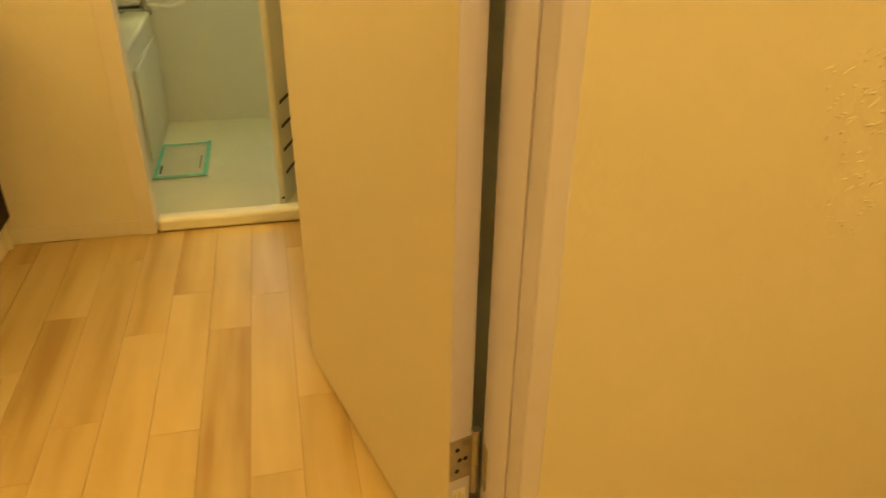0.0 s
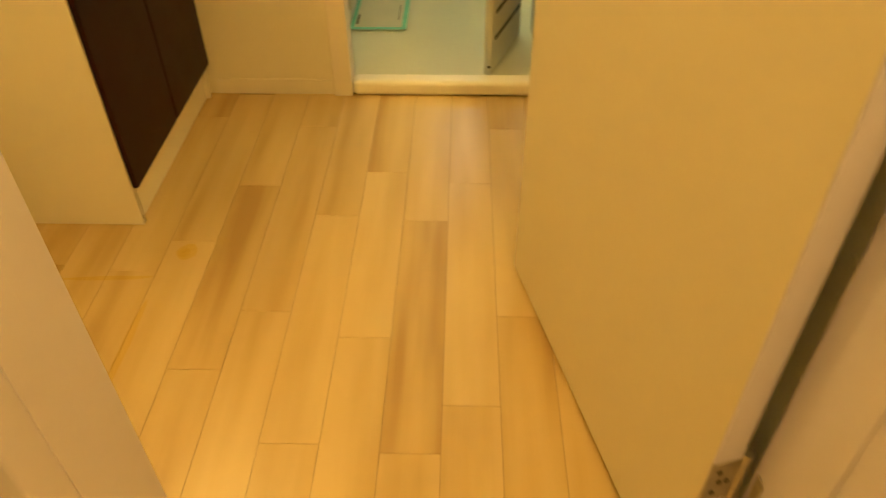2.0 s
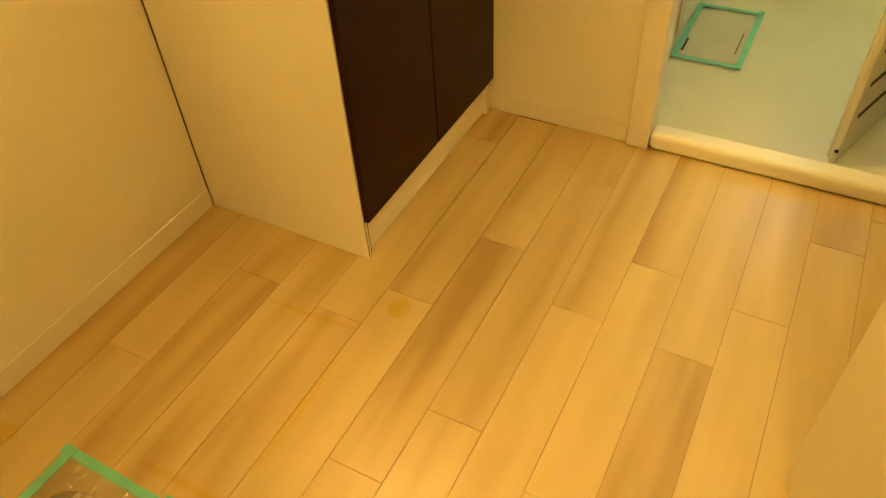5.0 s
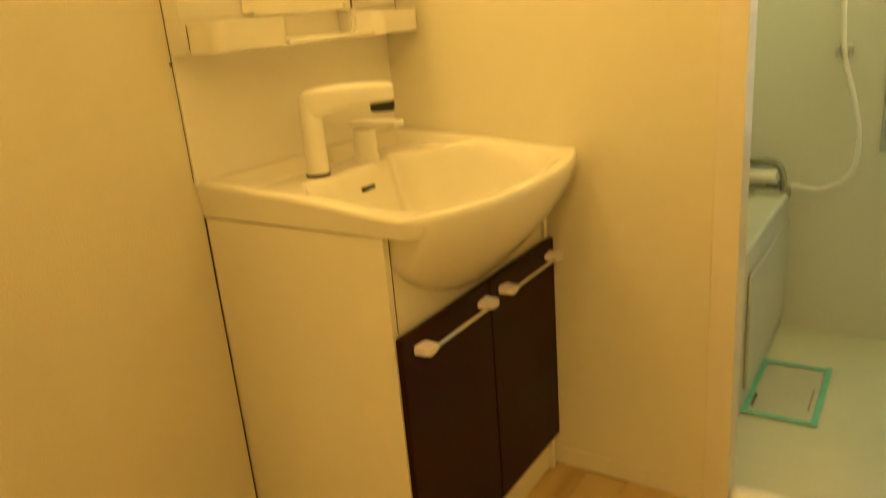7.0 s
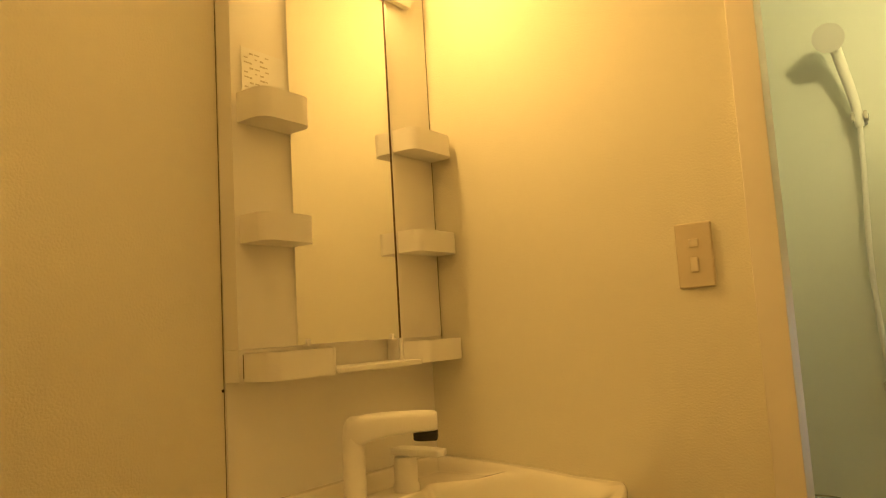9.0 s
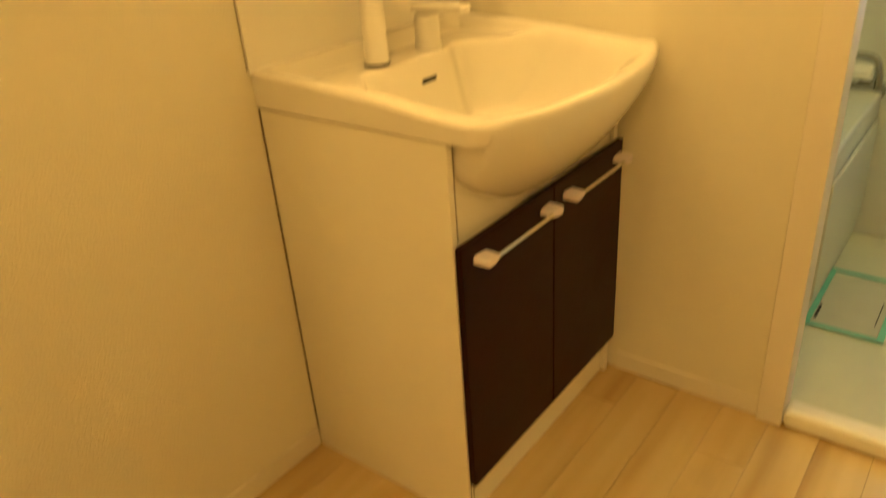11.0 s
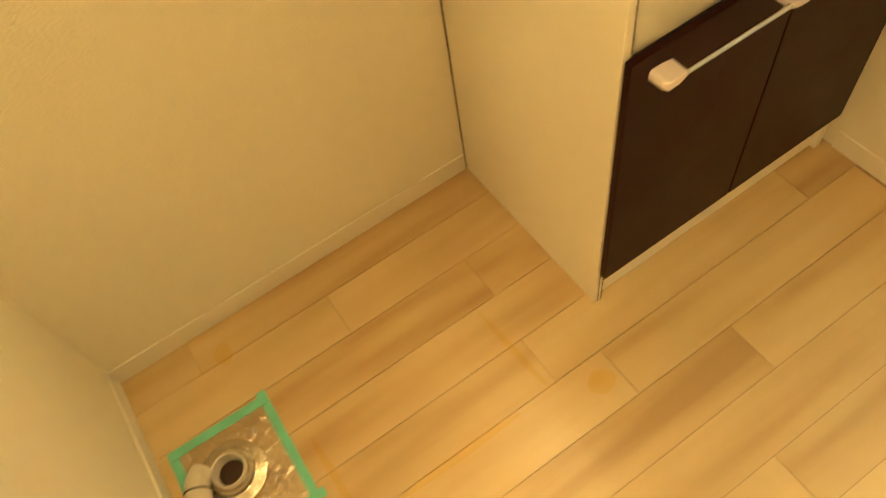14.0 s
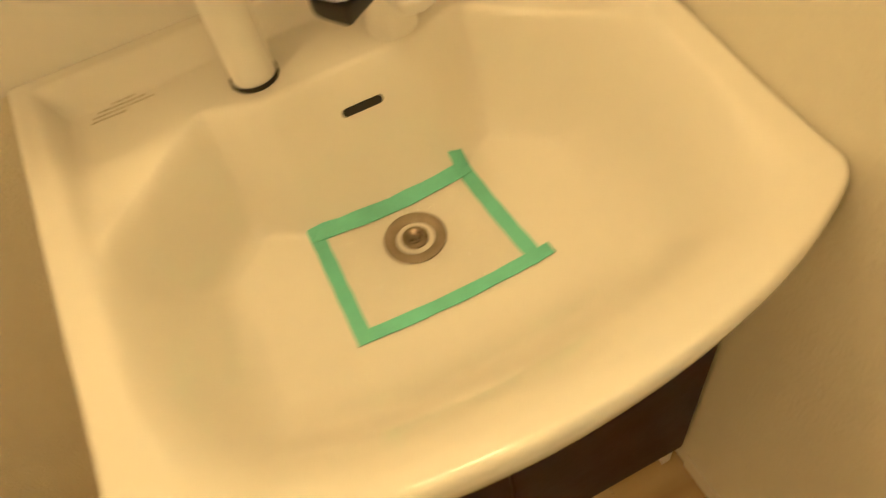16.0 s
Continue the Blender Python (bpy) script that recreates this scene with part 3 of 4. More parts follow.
# ---- vanity cabinet ----
def belly_z(t):
    """Lower edge of the basin's bowed front; t runs from 0 at the middle to 1 at the sides."""
    u = min(1.0, t / 0.935)
    return 0.574 + 0.091 * u * u + 0.070 * (1 - (1 - u ** 6) ** (1 / 6))



VW = 0.558
vanity = thing("vanity_cabinet", "white vanity cabinet with two dark brown doors, against the wall", "cabinet")
part("side_panel", box(0.003, 0.394, 0.0, 0.015, 0.0, 0.736, 0.0012), MELAMINE, vanity)
part("side_panel", box(0.003, 0.394, VW - 0.015, VW, 0.0, 0.736, 0.0012), MELAMINE, vanity)
part("back_panel", box(0.003, 0.010, 0.015, VW - 0.015, 0.0, 0.734), MELAMINE, vanity)
part("bottom_board", box(0.010, 0.380, 0.015, VW - 0.015, 0.09, 0.105), MELAMINE, vanity)
bm = bmesh.new()
lows, tops = [], []
for k in range(41):
    y = 0.0155 + (VW - 0.031) * k / 40
    zt = min(0.735, belly_z(abs(y - 0.2845) / 0.2885) + 0.007)
    for x, row in ((0.370, 0), (0.386, 1)):
        lows.append(bm.verts.new((x, y, 0.560)))
        tops.append(bm.verts.new((x, y, zt)))
for k in range(40):
    a, b = 2 * k, 2 * k + 2
    bm.faces.new((lows[a + 1], lows[b + 1], tops[b + 1], tops[a + 1]))
    bm.faces.new((lows[a], tops[a], tops[b], lows[b]))
    bm.faces.new((tops[a], tops[a + 1], tops[b + 1], tops[b]))
    bm.faces.new((lows[a], lows[b], lows[b + 1], lows[a + 1]))
part("fascia", bm, MELAMINE, vanity, "white front panel under the basin")
part("kick_board", box(0.372, 0.384, 0.0158, VW - 0.0155, 0.0, 0.0895, 0.001), MELAMINE, vanity)
for jy, jz0, jz1 in ((0.0126, 0.001, 0.0925), (0.0050, 0.001, 0.0925), (0.0126, 0.575, 0.730)):
    part("joint", box(0.3941, 0.3946, jy, jy + 0.0014, jz0, jz1), GAPDARK, vanity, "dark joint beside the kick board")
# dark strip puts the shade of the gap behind the side panel into colour
part("edge_gap", box(0.0005, 0.0025, -0.0018, -0.0003, 0.0, 0.736), GAPDARK, vanity, "dark strip drawn for the shaded gap along the wall")
for y0, y1 in ((0.002, 0.2775), (0.2805, VW - 0.001)):
    dr = part("door", box(0.3955, 0.4075, y0, y1, 0.096, 0.571, 0.002, 2), DARK, vanity, "dark brown laminate door")
    ya, yb = y0 + 0.028, y1 - 0.012
    part("handle_bar", cylinder((0.4315, ya + 0.033, 0.5405), (0.4315, yb - 0.033, 0.5405), 0.0036, 16), CHROME, dr, "slim chrome handle bar")
    for yc, sgn in ((ya, 1), (yb, -1)):
        bm = bmesh.new()
        ends = []
        for dy, x1, h in ((0.0, 0.430, 0.0060), (0.005, 0.437, 0.0085), (0.022, 0.437, 0.0076), (0.036, 0.4345, 0.0048)):
            y = yc + sgn * dy
            ends.append([bm.verts.new(q) for q in ((0.4078, y, 0.5405 - h), (x1, y, 0.5405 - h * 0.8), (x1, y, 0.5405 + h * 0.8), (0.4078, y, 0.5405 + h))])
        for a, b in zip(ends, ends[1:]):
            for k in range(4):
                bm.faces.new((a[k], a[(k + 1) % 4], b[(k + 1) % 4], b[k]))
        bm.faces.new(ends[0][::-1])
        bm.faces.new(ends[-1])
        bmesh.ops.bevel(bm, geom=list(bm.edges), offset=0.0018, segments=2, affect="EDGES", profile=0.5)
        part("handle_cap", bm, CAPS, dr, "pale plastic handle end")

# ---- washbasin ----
BY0, BY1 = -0.004, 0.5735
BMID = 0.2845


def front_x(y):
    d = y - 0.285
    x = 0.527 - 0.62 * d * d - 3.2 * d ** 4
    e = min(y - BY0, BY1 - y)
    r = 0.020
    if e < r:
        x -= r * (1 - math.sqrt(max(0.0, 1 - ((r - e) / r) ** 2)))
    return x


def step(t):
    t = min(1.0, max(0.0, t))
    return t * t * (3 - 2 * t)


def back_x(y):
    """Where the bowl falls away from the tap deck."""
    d = abs(y - 0.282)
    if d < 0.075:
        return 0.126
    if d < 0.135:
        return 0.126 - 0.019 * step((d - 0.075) / 0.06)
    return 0.107 + 0.105 * min(1.0, (d - 0.135) / 0.105)


def rim_z(x):
    return 0.800 - 0.029 * min(1.0, max(0.0, (x - 0.01) / 0.46))


def basin_z(x, y):
    e = min(y - BY0, BY1 - y, front_x(y) - x, x + 0.004)
    z = rim_z(x)
    deck = min(z, 0.768 + (z - 0.768) * step((x - 0.16) / 0.10))
    inner = z + (deck - z) * step((e - 0.024) / 0.020)
    inner -= 0.005 * step((front_x(min(max(y, BY0 + 0.05), BY1 - 0.05)) - x) / 0.05) * step((x - 0.25) / 0.12)
    fx = front_x(min(max(y, BY0 + 0.05), BY1 - 0.05)) - 0.040
    f = (step((x - back_x(y) + 0.004) / 0.052) * step((fx + 0.020 - x) / 0.150) * step((y - BY0 - 0.030) / 0.085) * step((BY1 - 0.030 - y) / 0.085))
    d = math.hypot(x - 0.222, y - 0.287)
    low = 0.611 + 0.15 * max(0.0, d - 0.03) + 0.45 * max(0.0, d - 0.10) ** 2
    f *= 1.5 - 0.5 * f
    z = inner + (low - inner) * f
    r = 0.008
    o = min(y - BY0, BY1 - y, front_x(y) - x)
    if o < r:
        z -= r * (1 - math.sqrt(max(0.0, 1 - ((r - o) / r) ** 2)))
    return z


basin = thing("washbasin", "glossy cream ceramic washbasin with a bowed front on the vanity", "washbasin")
NU, NV = 120, 120


def spread(i, n):
    t = i / n
    return 0.72 * t + 0.28 * (0.5 - 0.5 * math.cos(math.pi * t))


bm = bmesh.new()
grid = []
for j in range(NV + 1):
    y = BY0 + (BY1 - BY0) * spread(j, NV)
    fx = front_x(y)
    grid.append([bm.verts.new((fx * spread(i, NU), y, basin_z(fx * spread(i, NU), y))) for i in range(NU + 1)])
for j in range(NV):
    for i in range(NU):
        bm.faces.new((grid[j][i], grid[j][i + 1], grid[j + 1][i + 1], grid[j + 1][i]))
edge = [grid[0][i] for i in range(NU + 1)] + [grid[j][NU] for j in range(1, NV + 1)] + [grid[NV][i] for i in range(NU - 1, -1, -1)]
rings, K = [edge], 14
for k in range(1, K + 1):
    f = k / K
    ring = []
    for v in edge:
        x, y, z = v.co
        side = y - BY0 < 1e-5 or BY1 - y < 1e-5
        t = min(1.0, abs(y - BMID) / 0.2885)
        zb = 0.735 if side else belly_z(t)
        xb = min(x, 0.3885)
        zn = z + (zb - z) * f ** 1.15
        q = min(1.0, (z - zn) / (z - 0.75 * zb - 0.25 * 0.567))
        bulge = 0.010 * q * (1 - q) if not side else 0.0
        ring.append(bm.verts.new((xb + (x - xb) * (1 - q ** (1.75 - 0.2 * step((y - 0.25) / 0.2))) + bulge, y + (0.002 * f if y < BMID else -0.002 * f), zn)))
    rings.append(ring)
# underside, closing against the front panel
rings.append([bm.verts.new((min(v.co.x, 0.3865), v.co.y, v.co.z + 0.0005)) for v in rings[-1]])
for a, b in zip(rings, rings[1:]):
    for i in range(len(edge) - 1):
        bm.faces.new((a[i], a[i + 1], b[i + 1], b[i]))
part("bowl", bm, CERAMIC, basin, smooth=180)
SLOTX = 0.1368


def bowl_normal(x, y, h=0.004):
    return Vector((basin_z(x - h, y) - basin_z(x + h, y), basin_z(x, y - h) - basin_z(x, y + h), 2 * h)).normalized()


# overflow slot: black plate on the back slope, its colour giving the opening's shade
on = bowl_normal(SLOTX, 0.291)
oc = Vector((SLOTX, 0.291, basin_z(SLOTX, 0.291)))
bm = bmesh.new()
oy = Vector((0, 1, 0))
ox = oy.cross(on).normalized()
pts = []
for k in range(20):
    a = 6.283185 * k / 20
    pts.append(oc + on * 0.0012 + oy * (0.017 * (1 if math.cos(a) > 0 else -1) + 0.0045 * math.cos(a)) + ox * 0.0045 * math.sin(a))
vs = [bm.verts.new(p) for p in pts]
vb = [bm.verts.new(p - on * 0.004) for p in pts]
bm.faces.new(vs)
for k in range(20):
    bm.faces.new((vs[k], vs[(k + 1) % 20], vb[(k + 1) % 20], vb[k]))
part("overflow_slot", bm, BLACK, basin, "black plate for the shaded overflow slot", 0)
dz = 0.6115
part("drain_ring", lathe([(0.0325, 0.000), (0.0325, 0.002), (0.030, 0.0032), (0.024, 0.0028), (0.0205, 0.0005), (0.0195, -0.004)], (0.222, 0.287, dz), 40), DIRTY, basin, "stained metal drain ring")
# shallow black cup, the darkness of the drain gap put into its colour
part("drain_throat", lathe([(0.0196, -0.0010), (0.0185, -0.0052), (0.0001, -0.0054)], (0.222, 0.287, dz), 32), BLACK, basin, "black cup for the shaded drain gap")
part("drain_plug", lathe([(0.0001, 0.0012), (0.006, 0.0020), (0.010, 0.0034), (0.0138, 0.0020), (0.0142, -0.0040)], (0.222, 0.287, dz), 32), PLUG, basin, "dark metal drain plug")
bm = bmesh.new()
dash = random.Random(8)
for k, (a, b, w) in enumerate(((0.022, 0.044, 0.0012), (0.008, 0.050, 0.0010), (0.002, 0.058, 0.0010), (0.0, 0.030, 0.0009))):
    c, y = 0.040 + 0.0058 * k, 0.056 + a
    z = basin_z(c, 0.09) + 0.0006
    while y < 0.056 + b:
        q = y + dash.uniform(0.002, 0.006)
        box(c - w, c + w, y, q, z - 0.0004, z + 0.0002, bm=bm)
        y = q + 0.0012
part("printed_mark", bm, FAINT, basin, "faint grey printed lines", 0)

bt = taped_square("masking_tape", [(0.173, 0.198), (0.312, 0.195), (0.316, 0.375), (0.175, 0.369)], 0, 0.0155,
                  "green masking tape square round the basin drain", basin_z)
film_sheet(bt, [(0.173, 0.198), (0.312, 0.195), (0.316, 0.375), (0.175, 0.369)], basin_z, seed=3.0, amp=0.0035, mat=THINFILM)

# ---- basin shower tap ----
PX, PY, DZ = 0.086, 0.210, 0.7675
tap = thing("shower_faucet", "white plastic shower faucet with a black outlet, on the basin deck", "faucet")
part("base_ring", lathe([(0.0215, 0.0), (0.0235, 0.001), (0.0235, 0.0045), (0.0225, 0.006)], (PX, PY, DZ), 36), BLACK, tap, "dark base ring")
part("post", lathe([(0.0215, 0.005), (0.0205, 0.09), (0.0200, 0.12), (0.018, 0.145), (0.012, 0.157), (0.0001, 0.160)], (PX, PY, DZ), 36), PLASTIC, tap)
hd = Vector((0.122, 0.082)).normalized()
hs = Vector((-hd.y, hd.x))
bm = bmesh.new()
secs = []
for k, (s, zc, w, h) in enumerate(((-0.016, 0.895, 0.010, 0.020), (-0.006, 0.899, 0.0195, 0.030), (0.03, 0.908, 0.0215, 0.025), (0.07, 0.913, 0.0220, 0.0215),
                                   (0.125, 0.9145, 0.0220, 0.0195), (0.149, 0.9145, 0.0212, 0.0185), (0.157, 0.9140, 0.0185, 0.0155))):
    ring = []
    for q in range(24):
        a = 6.283185 * q / 24
        ca, sa = math.cos(a), math.sin(a)
        u = math.copysign(abs(ca) ** 0.55, ca) * w
        vv = math.copysign(abs(sa) ** 0.55, sa) * h
        ring.append(bm.verts.new((PX + hd.x * s + hs.x * u, PY + hd.y * s + hs.y * u, zc + vv)))
    secs.append(ring)
for a, b in zip(secs, secs[1:]):
    for q in range(24):
        bm.faces.new((a[q], a[(q + 1) % 24], b[(q + 1) % 24], b[q]))
bm.faces.new(secs[0][::-1])
bm.faces.new(secs[-1])
part("head", bm, PLASTIC, tap, smooth=50)
c = Vector((PX, PY)) + hd * 0.1355
rim = [c + hd * 0.0215 - hs * 0.0195, c + hd * 0.0215 + hs * 0.0195]
rim += [c - hd * (0.004 + 0.020 * math.sin(a)) + hs * 0.0195 * math.cos(a) for a in (0.0, 0.4, 0.8, 1.2, 1.57, 1.94, 2.34, 2.74, 3.14)]
part("outlet", prism(rim, 0.880, 0.8965, 0.003), BLACK, tap, "black shower outlet")
QX, QY = 0.092, 0.351
part("valve", lathe([(0.026, 0.0), (0.026, 0.012), (0.0235, 0.016), (0.0235, 0.055), (0.022, 0.066), (0.0001, 0.070)], (QX, QY, DZ), 36), PLASTIC, tap, "white mixer valve body")
bm = prism([(QX - 0.024, QY - 0.018), (QX + 0.03, QY - 0.021), (QX + 0.092, QY - 0.017), (QX + 0.098, QY), (QX + 0.092, QY + 0.017), (QX + 0.03, QY + 0.021), (QX - 0.024, QY + 0.018)],
           0.838, 0.852, 0.004, 3)
part("lever", bm, PLASTIC, tap, "flat white lever")

# ---- mirror cabinet ----
CX, FX = 0.040, 0.108
cab = thing("mirror_cabinet", "white plastic mirror cabinet with side shelves above the basin", "mirror cabinet")
part("back_panel", box(0.002, CX, -0.009, 0.5705, 1.066, 1.95, 0.0015), PLASTIC, cab)
part("wall_gap", box(0.0004, 0.0011, -0.0100, -0.0092, 0.80, 1.95), GAPDARK, cab, "dark joint along the wall")
part("lower_panel", box(0.002, CX, -0.009, 0.1205, 1.012, 1.0655), PLASTIC, cab)
part("tray_joint", box(CX + 0.0004, CX + 0.0012, -0.0004, 0.0006, 1.018, 1.058), GAPDARK, cab, "dark joint beside the tray")
part("lower_panel", box(0.002, CX, 0.411, 0.5705, 1.012, 1.0655), PLASTIC, cab)
part("recess_panel", box(0.002, 0.010, 0.121, 0.4105, 1.012, 1.0655), PLASTIC, cab)
part("backsplash", box(0.0005, 0.006, -0.009, FAR - 0.001, 0.795, 1.0115), PLASTIC, cab, "thin white backsplash panel")
ML, MR = 0.120, 0.410
part("mirror", box(CX + 0.0005, CX + 0.006, ML, MR, 1.068, 1.82), MIRROR, cab, "clear mirror glass", 0)
part("mirror_edge", box(CX + 0.0005, CX + 0.0075, MR + 0.0005, MR + 0.0035, 1.068, 1.82), GAPDARK, cab, "dark mirror edge strip")
part("mirror_trim", box(CX + 0.0005, CX + 0.0085, MR + 0.004, MR + 0.009, 1.014, 1.82, 0.001), PLASTIC, cab)
for yy in (ML + 0.02, MR - 0.03):
    part("mirror_clip", box(CX + 0.006, CX + 0.010, yy, yy + 0.008, 1.066, 1.078, 0.001), PLASTIC, cab)
part("wall_gap", box(0.034, CX - 0.002, 0.571, 0.574, 1.012, 1.95), GAPDARK, cab, "dark joint along the wall")


def tray(y0, y1, z0, z1, x1):
    """A small shelf with a raised round-cornered rim."""
    r = 0.024
    out = [(CX + 0.0005, y0)] + [(x1 - r + r * math.sin(a), y0 + r - r * math.cos(a)) for a in (0, 0.4, 0.8, 1.2, 1.57)] \
        + [(x1 - r + r * math.cos(a), y1 - r + r * math.sin(a)) for a in (0, 0.4, 0.8, 1.2, 1.57)] + [(CX + 0.0005, y1)]
    bm = bmesh.new()
    t = 0.004
    cx, cy = (CX + x1) / 2, (y0 + y1) / 2
    inn = [(CX + 0.0005 if abs(x - CX - 0.0005) < 1e-6 else x - t * (x - cx) / abs(x - cx), y - t * (y - cy) / abs(y - cy)) for x, y in out]
    lo = [bm.verts.new((x, y, z0)) for x, y in out]
    hi = [bm.verts.new((x, y, z1)) for x, y in out]
    ih = [bm.verts.new((x, y, z1)) for x, y in inn]
    il = [bm.verts.new((x, y, z0 + 0.006)) for x, y in inn]
    n = len(out)
    bm.faces.new(lo)
    bm.faces.new(il)
    for a, b in ((lo, hi), (hi, ih), (ih, il)):
        for i in range(n):
            bm.faces.new((a[i], a[(i + 1) % n], b[(i + 1) % n], b[i]))
    return bm


for z0, z1 in ((1.459, 1.512), (1.246, 1.295)):
    part("shelf", tray(0.001, ML - 0.001, z0, z1, FX), PLASTIC, cab)
    part("shelf", tray(MR + 0.010, 0.566, z0 + (0.014 if z0 > 1.4 else 0.004), z1 + (0.010 if z0 > 1.4 else 0.002), FX), PLASTIC, cab)
part("shelf", tray(MR + 0.010, 0.566, 1.014, 1.060, FX), PLASTIC, cab)
part("shelf", tray(0.001, 0.165, 1.012, 1.060, FX), PLASTIC, cab)
part("shelf", box(0.0105, FX - 0.006, 0.1655, MR + 0.0005, 1.012, 1.022, 0.002), PLASTIC, cab, "low middle shelf under the mirror")
part("lamp_box", box(CX + 0.0005, 0.060, 0.06, 0.50, 1.825, 1.95, 0.006), PLASTIC, cab)
part("lamp_diffuser", box(0.0605, 0.100, 0.14, 0.39, 1.840, 1.935, 0.014, 4), LAMP_M, cab, "lit warm lamp diffuser")
leaflet = thing("paper_leaflet", "white printed paper leaning on the cabinet shelf", "paper")
part("sheet", box(CX + 0.003, CX + 0.0038, 0.012, 0.112, 1.466, 1.60), PAPER, leaflet)
bm = bmesh.new()
for r in range(9):
    z = 1.592 - 0.009 * r
    for c in range(5):
        if (r * 7 + c * 5) % 3:
            w = 0.005 + 0.003 * ((r + c) % 3)
            box(CX + 0.0039, CX + 0.0042, 0.018 + 0.012 * c, 0.018 + 0.012 * c + w, z - 0.0022 - 0.001 * (c % 2), z, bm=bm)
part("print", bm, INK, leaflet, "unreadable grey print", 0)
pin = thing("wall_pin", "tiny dark pin in the wall edge", "pin")
part("head", cylinder((0.0005, -0.012, 0.999), (0.002, -0.012, 0.999), 0.0026, 12), BLACK, pin)

# ---- light switch ----
sw = thing("light_switch", "beige wall switch plate on the cream wall", "switch")
part("plate", box(0.599, 0.667, FAR - 0.009, FAR - 0.0005, 1.129, 1.251, 0.004, 3), SWITCHM, sw)
part("pilot", box(0.624, 0.642, FAR - 0.0115, FAR - 0.0092, 1.205, 1.220, 0.001), ROCKER, sw, "small raised pilot lamp")
part("rocker", box(0.625, 0.640, FAR - 0.013, FAR - 0.0092, 1.158, 1.186, 0.002), ROCKER, sw, "small pale rocker")

# ---- washing machine drain ----
wd = thing("washing_machine_drain", "grey plastic and metal washing machine drain in the floor", "drain")
WDX, WDY = 0.278, -0.666
part("flange", lathe([(0.058, 0.001), (0.058, 0.005), (0.054, 0.0075), (0.042, 0.0085), (0.036, 0.012)], (WDX, WDY, 0), 40), WORN, wd, "stained chrome flange")
part("collar", lathe([(0.040, 0.008), (0.040, 0.015), (0.038, 0.018), (0.034, 0.018), (0.033, 0.012)], (WDX, WDY, 0), 40), WORN, wd, "worn chrome collar")
part("seal", lathe([(0.0335, 0.0185), (0.0330, 0.0205), (0.0300, 0.0212)], (WDX, WDY, 0), 36), DIRTY, wd, "dark dirty seal ring")
part("throat", lathe([(0.0300, 0.016), (0.0297, 0.026), (0.0283, 0.0285), (0.0258, 0.028), (0.0245, 0.022), (0.0225, 0.006)], (WDX, WDY, 0), 36), GREYPVC, wd)
# shallow disc, its dark brown stands in for the shaded depth of the drain
part("hole", lathe([(0.0001, 0.0050), (0.0227, 0.0056)], (WDX, WDY, 0), 24), PLUGHOLE, wd, "dark brown disc for the shaded drain mouth")
part("hose_stub", tube([(WDX - 0.024, WDY - 0.038, 0.022), (WDX - 0.010, WDY - 0.049, 0.030), (WDX + 0.006, WDY - 0.055, 0.033)], 0.0205, 20), GREYPVC, wd)
part("elbow", tube([(WDX + 0.0075, WDY - 0.0555, 0.033), (WDX + 0.030, WDY - 0.060, 0.034), (WDX + 0.045, WDY - 0.060, 0.031), (WDX + 0.056, WDY - 0.060, 0.024)], 0.0215, 20), GREYPVC, wd, "grey plastic elbow")
part("elbow_end", cylinder((WDX + 0.0545, WDY - 0.060, 0.0225), (WDX + 0.060, WDY - 0.060, 0.0105), 0.0245, 28, 0.0255), GREYPVC, wd, "flared grey elbow end")
part("elbow_joint", cylinder((WDX + 0.005, WDY - 0.0547, 0.033), (WDX + 0.0075, WDY - 0.0555, 0.0331), 0.0222, 24), BLACK, wd, "dark joint ring")
wt = taped_square("masking_tape", [(0.188, -0.740), (0.402, -0.745), (0.392, -0.571), (0.192, -0.567)], 0.0, 0.0165,
                  "green masking tape square round the washing machine drain")
film_sheet(wt, [(0.192, -0.735), (0.398, -0.740), (0.388, -0.575), (0.196, -0.571)], lambda x, y: 0.0008, seed=9.0, amp=0.011)
# holds the film clear of the drain body
for ob in wt.children:
    if ob.name.startswith("film"):
        keep = bmesh.new()
        keep.from_mesh(ob.data)
        gone = [f for f in keep.faces if math.hypot(f.calc_center_median().x - WDX, f.calc_center_median().y - WDY) < 0.060
                or (abs(f.calc_center_median().y - WDY + 0.058) < 0.03 and f.calc_center_median().x > WDX - 0.02)]
        bmesh.ops.delete(keep, geom=gone, context="FACES")
        keep.to_mesh(ob.data)
        keep.free()

# ---- unseen lamps on the ceilings ----
# neither is in view; the washroom one is added to brighten panel and walls
for nm, lab, x, y, mat in (("ceiling_lamp", "unseen round ceiling lamp added to fill the washroom with warm light", 0.74, -0.56, LAMP_C), ("ceiling_lamp", "unseen round ceiling lamp that lights the hall warmly", 1.45, -1.68, LAMP_H)):
    cl = thing(nm, lab, "lamp")
    part("base", cylinder((x, y, TOP - 0.02), (x, y, TOP - 0.0005), 0.10, 40), PLASTIC, cl)
    part("shade", lathe([(0.095, -0.021), (0.095, -0.035), (0.08, -0.055), (0.05, -0.068), (0.0001, -0.072)], (x, y, TOP), 40), mat, cl, "lit warm shade")

bl = thing("wall_lamp", "round bathroom wall lamp over the opening", "lamp")
part("base", cylinder((1.32, FAR + 0.0985, 2.08), (1.32, FAR + 0.118, 2.08), 0.075, 36), PLASTIC, bl)
part("shade", cylinder((1.32, FAR + 0.1185, 2.08), (1.32, FAR + 0.175, 2.08), 0.070, 36, 0.05, bev=0.012), LAMP_B, bl, "lit shade")

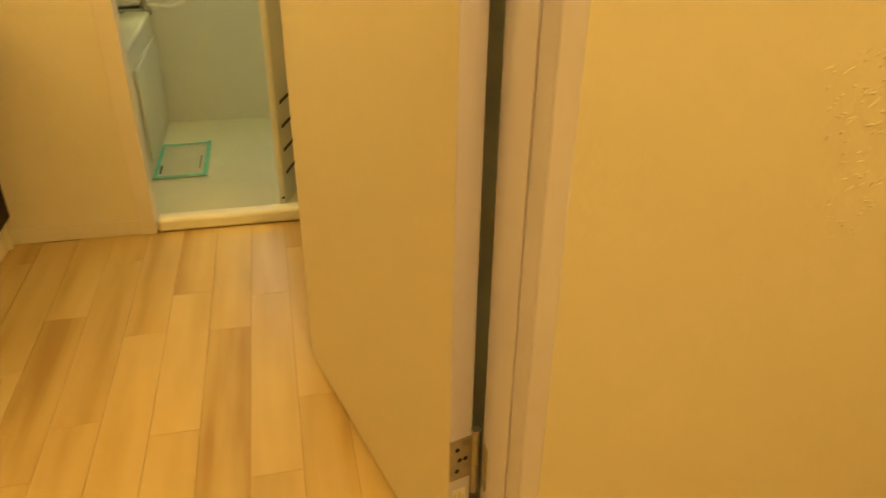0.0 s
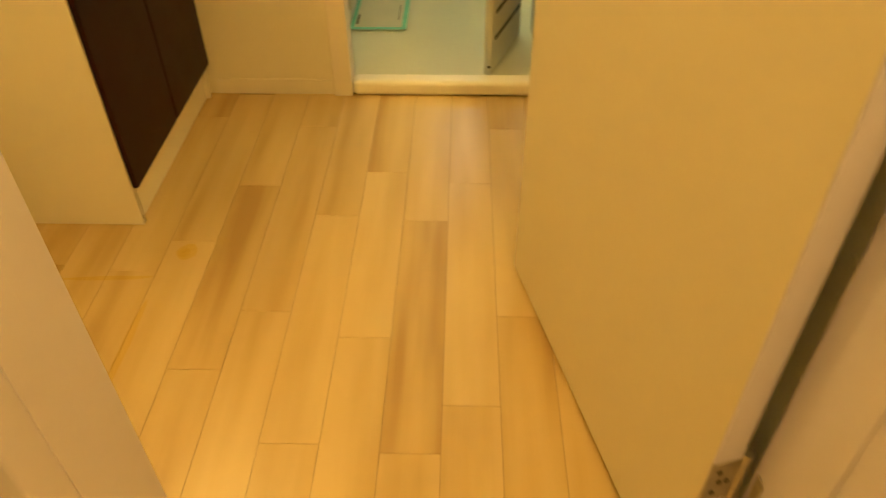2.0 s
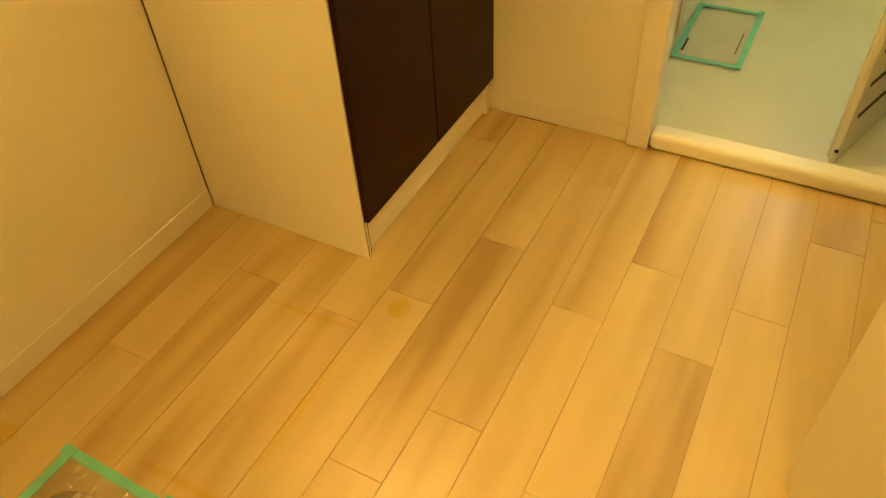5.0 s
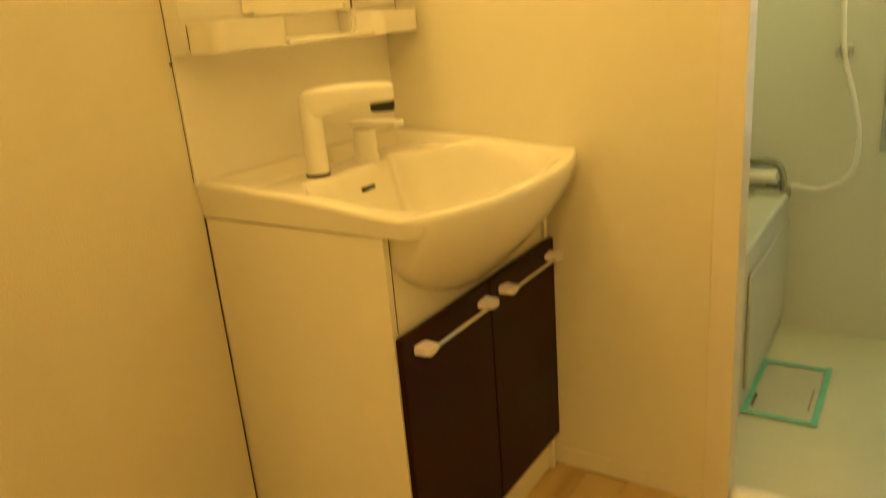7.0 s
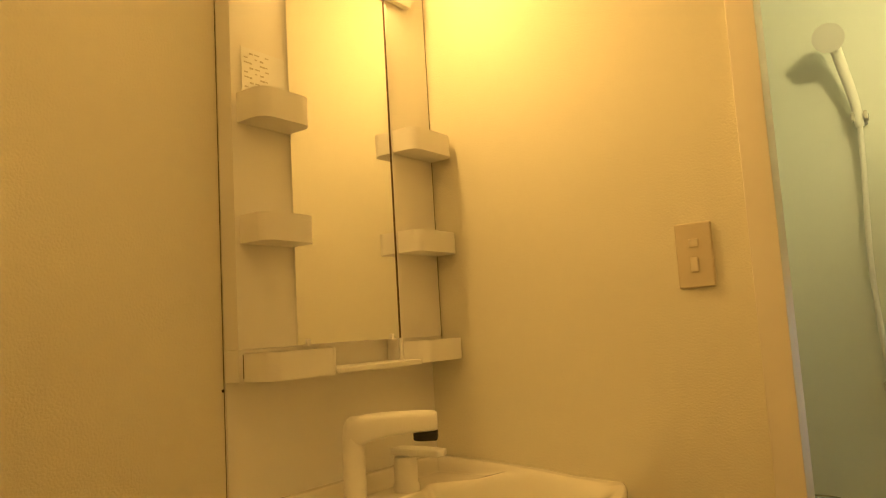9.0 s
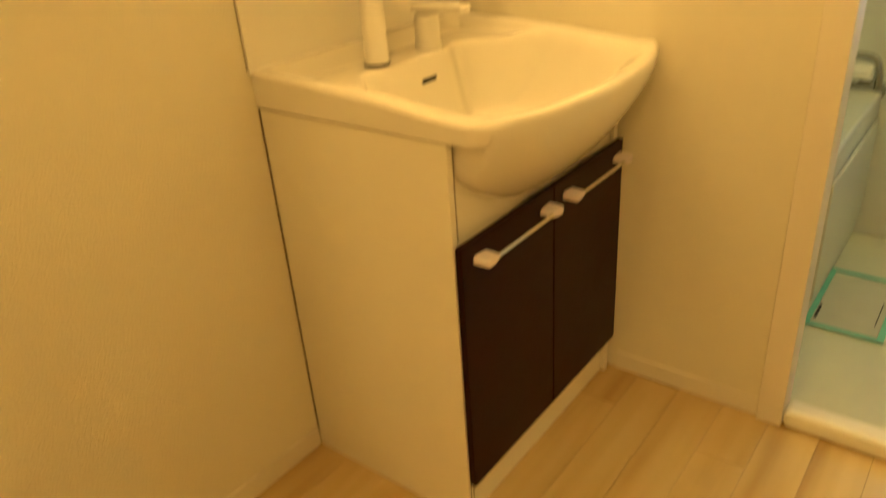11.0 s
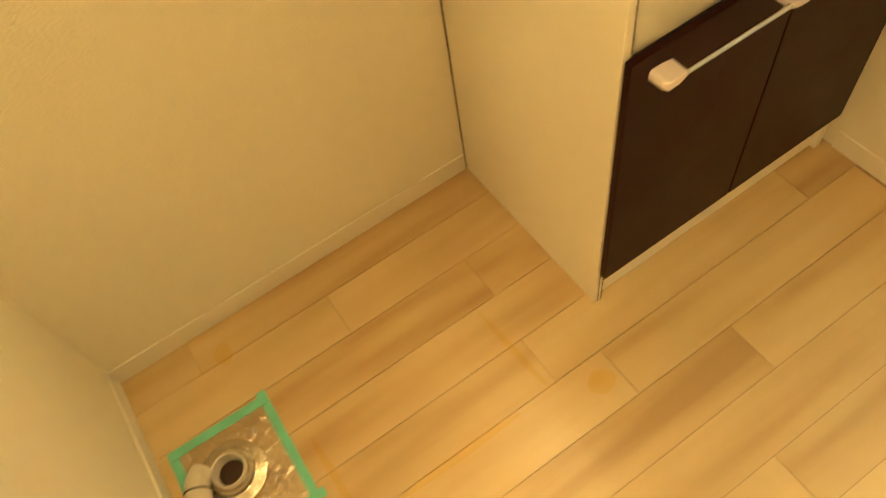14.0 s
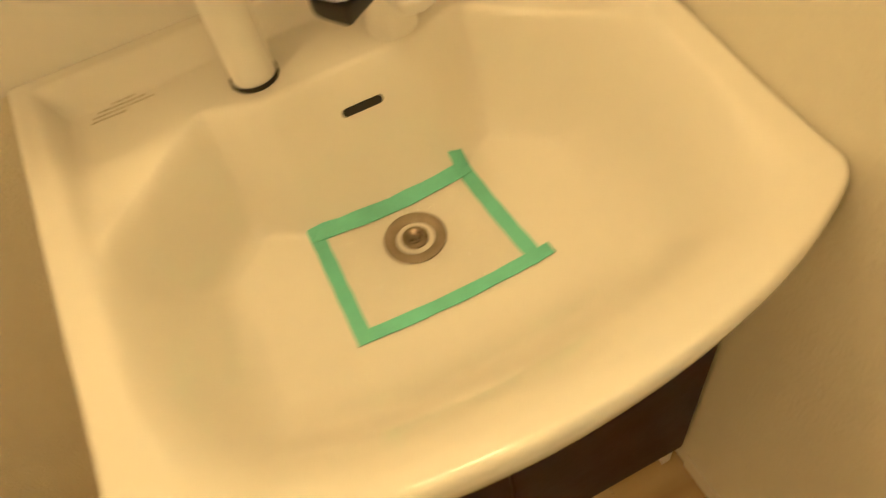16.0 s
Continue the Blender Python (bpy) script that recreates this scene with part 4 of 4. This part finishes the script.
# ---- floor of printed planks ----
floor = structure("floor", box(-0.6, 2.4, -2.5, FAR + 0.05, -0.05, -0.0022), UNDER, "light maple plank-pattern vinyl floor", smooth=0)
W, G = 0.0971, 0.0005
JOINTS = {0: (-0.637,), 1: (-0.378,), 2: (-0.130,), 3: (-0.70,), 4: (-0.146, 0.448), 5: (-0.052,), 6: (-0.396, 0.148), 7: (-0.252, 0.406), 8: (-0.543, 0.041),
          9: (-0.315, 0.205), 10: (-0.557, 0.025), 11: (-0.464, 0.165), 12: (-0.258, 0.400), 13: (-0.658,), 14: (-0.33,), 15: (-0.50,)}
pitch = {0: 0.93, 3: 0.74, 5: 0.62, 7: 0.656, 11: 0.629, 12: 0.657}
# how light each plank's print is, by column, from the hall towards the bathroom
TONES = {0: (0.25, 0.15), 1: (0.75, 0.5), 2: (0.35, 0.65), 3: (0.6, 0.65), 4: (0.75, 0.6, 0.3), 5: (0.8, 0.45), 6: (0.65, 0.2, 0.4), 7: (0.8, 0.55, 0.45),
         8: (0.6, 0.85, 0.45), 9: (0.75, 0.85, 0.5), 10: (0.5, 0.22, 0.75), 11: (0.8, 0.85, 0.6), 12: (0.3, 0.7, 0.15), 13: (0.8, 0.55)}
tone_dice = random.Random(3)
shared = {}
for c in range(-7, 25):
    x0 = -0.017 + W * c
    base = JOINTS.get(c, (-1.1 + 0.37 * ((c * 5) % 7) / 2,))
    ends, p = list(base), pitch.get(c, 0.585)
    while ends[0] > -2.5:
        ends.insert(0, ends[0] - p)
    while ends[-1] < FAR:
        ends.append(ends[-1] + p)
    tones = TONES.get(c, ())
    for a, b in zip(ends, ends[1:]):
        k = ends.index(a) - ends.index(base[0]) + 1
        tone = tones[k] if 0 <= k < len(tones) else tone_dice.uniform(0.25, 0.85)
        a, b = max(a, -2.5), min(b, FAR + 0.0)
        xa, xb = max(x0, -0.6), min(x0 + W, 2.4)
        if HALL < b < 2 and c in range(0, 16):
            xa, xb = max(xa, 0.0) if a > HALL else xa, min(xb, RIGHT) if a > HALL else xb
        if b - a < 0.02 or xb - xa < 0.01:
            continue
        key = (round(xb - xa, 4), round(b - a, 4))
        if key not in shared:
            hx, hy = key[0] / 2 - G, key[1] / 2 - G
            shared[key] = mesh_of("plank", box(-hx, hx, -hy, hy, -0.002, 0.0), PLANK, 0)
        ob = new("plank", shared[key])
        ob.location = ((xa + xb) / 2, (a + b) / 2, 0)
        ob.color = (tone, tone, tone, 1)
        ob.parent = floor
# faint marks left on the vinyl
def blot(x, y, rx, ry, turn, seed, label):
    st = thing("floor_stain", label, "stain", group="floor stains")
    bm = bmesh.new()
    ring = []
    for k in range(30):
        a = 6.283185 * k / 30
        r = 1.0 + 0.22 * noise.noise(Vector((math.cos(a) * 1.3 + seed, math.sin(a) * 1.3, seed)))
        u, v = rx * r * math.cos(a), ry * r * math.sin(a)
        ring.append(bm.verts.new((x + u * math.cos(turn) - v * math.sin(turn), y + u * math.sin(turn) + v * math.cos(turn), 0.0004)))
    bm.faces.new(ring)
    part("mark", bm, STAIN, st, smooth=0)


blot(0.513, -0.087, 0.021, 0.024, 0, 1.0, "faint yellow round stain on the plank floor")
blot(0.508, -0.090, 0.012, 0.013, 0, 4.0, "small yellow spot inside the round stain")
blot(0.067, -0.589, 0.022, 0.017, 0, 2.0, "faint yellow round stain on the plank floor")
blot(0.390, -0.530, 0.090, 0.0065, 0.02, 3.0, "long faint yellow streak on the plank floor")
blot(0.474, -0.345, 0.008, 0.110, 0.0, 5.0, "long faint yellow streak on the plank floor")
blot(0.380, -0.168, 0.090, 0.006, 0.05, 6.0, "thin faint yellow streak on the plank floor")
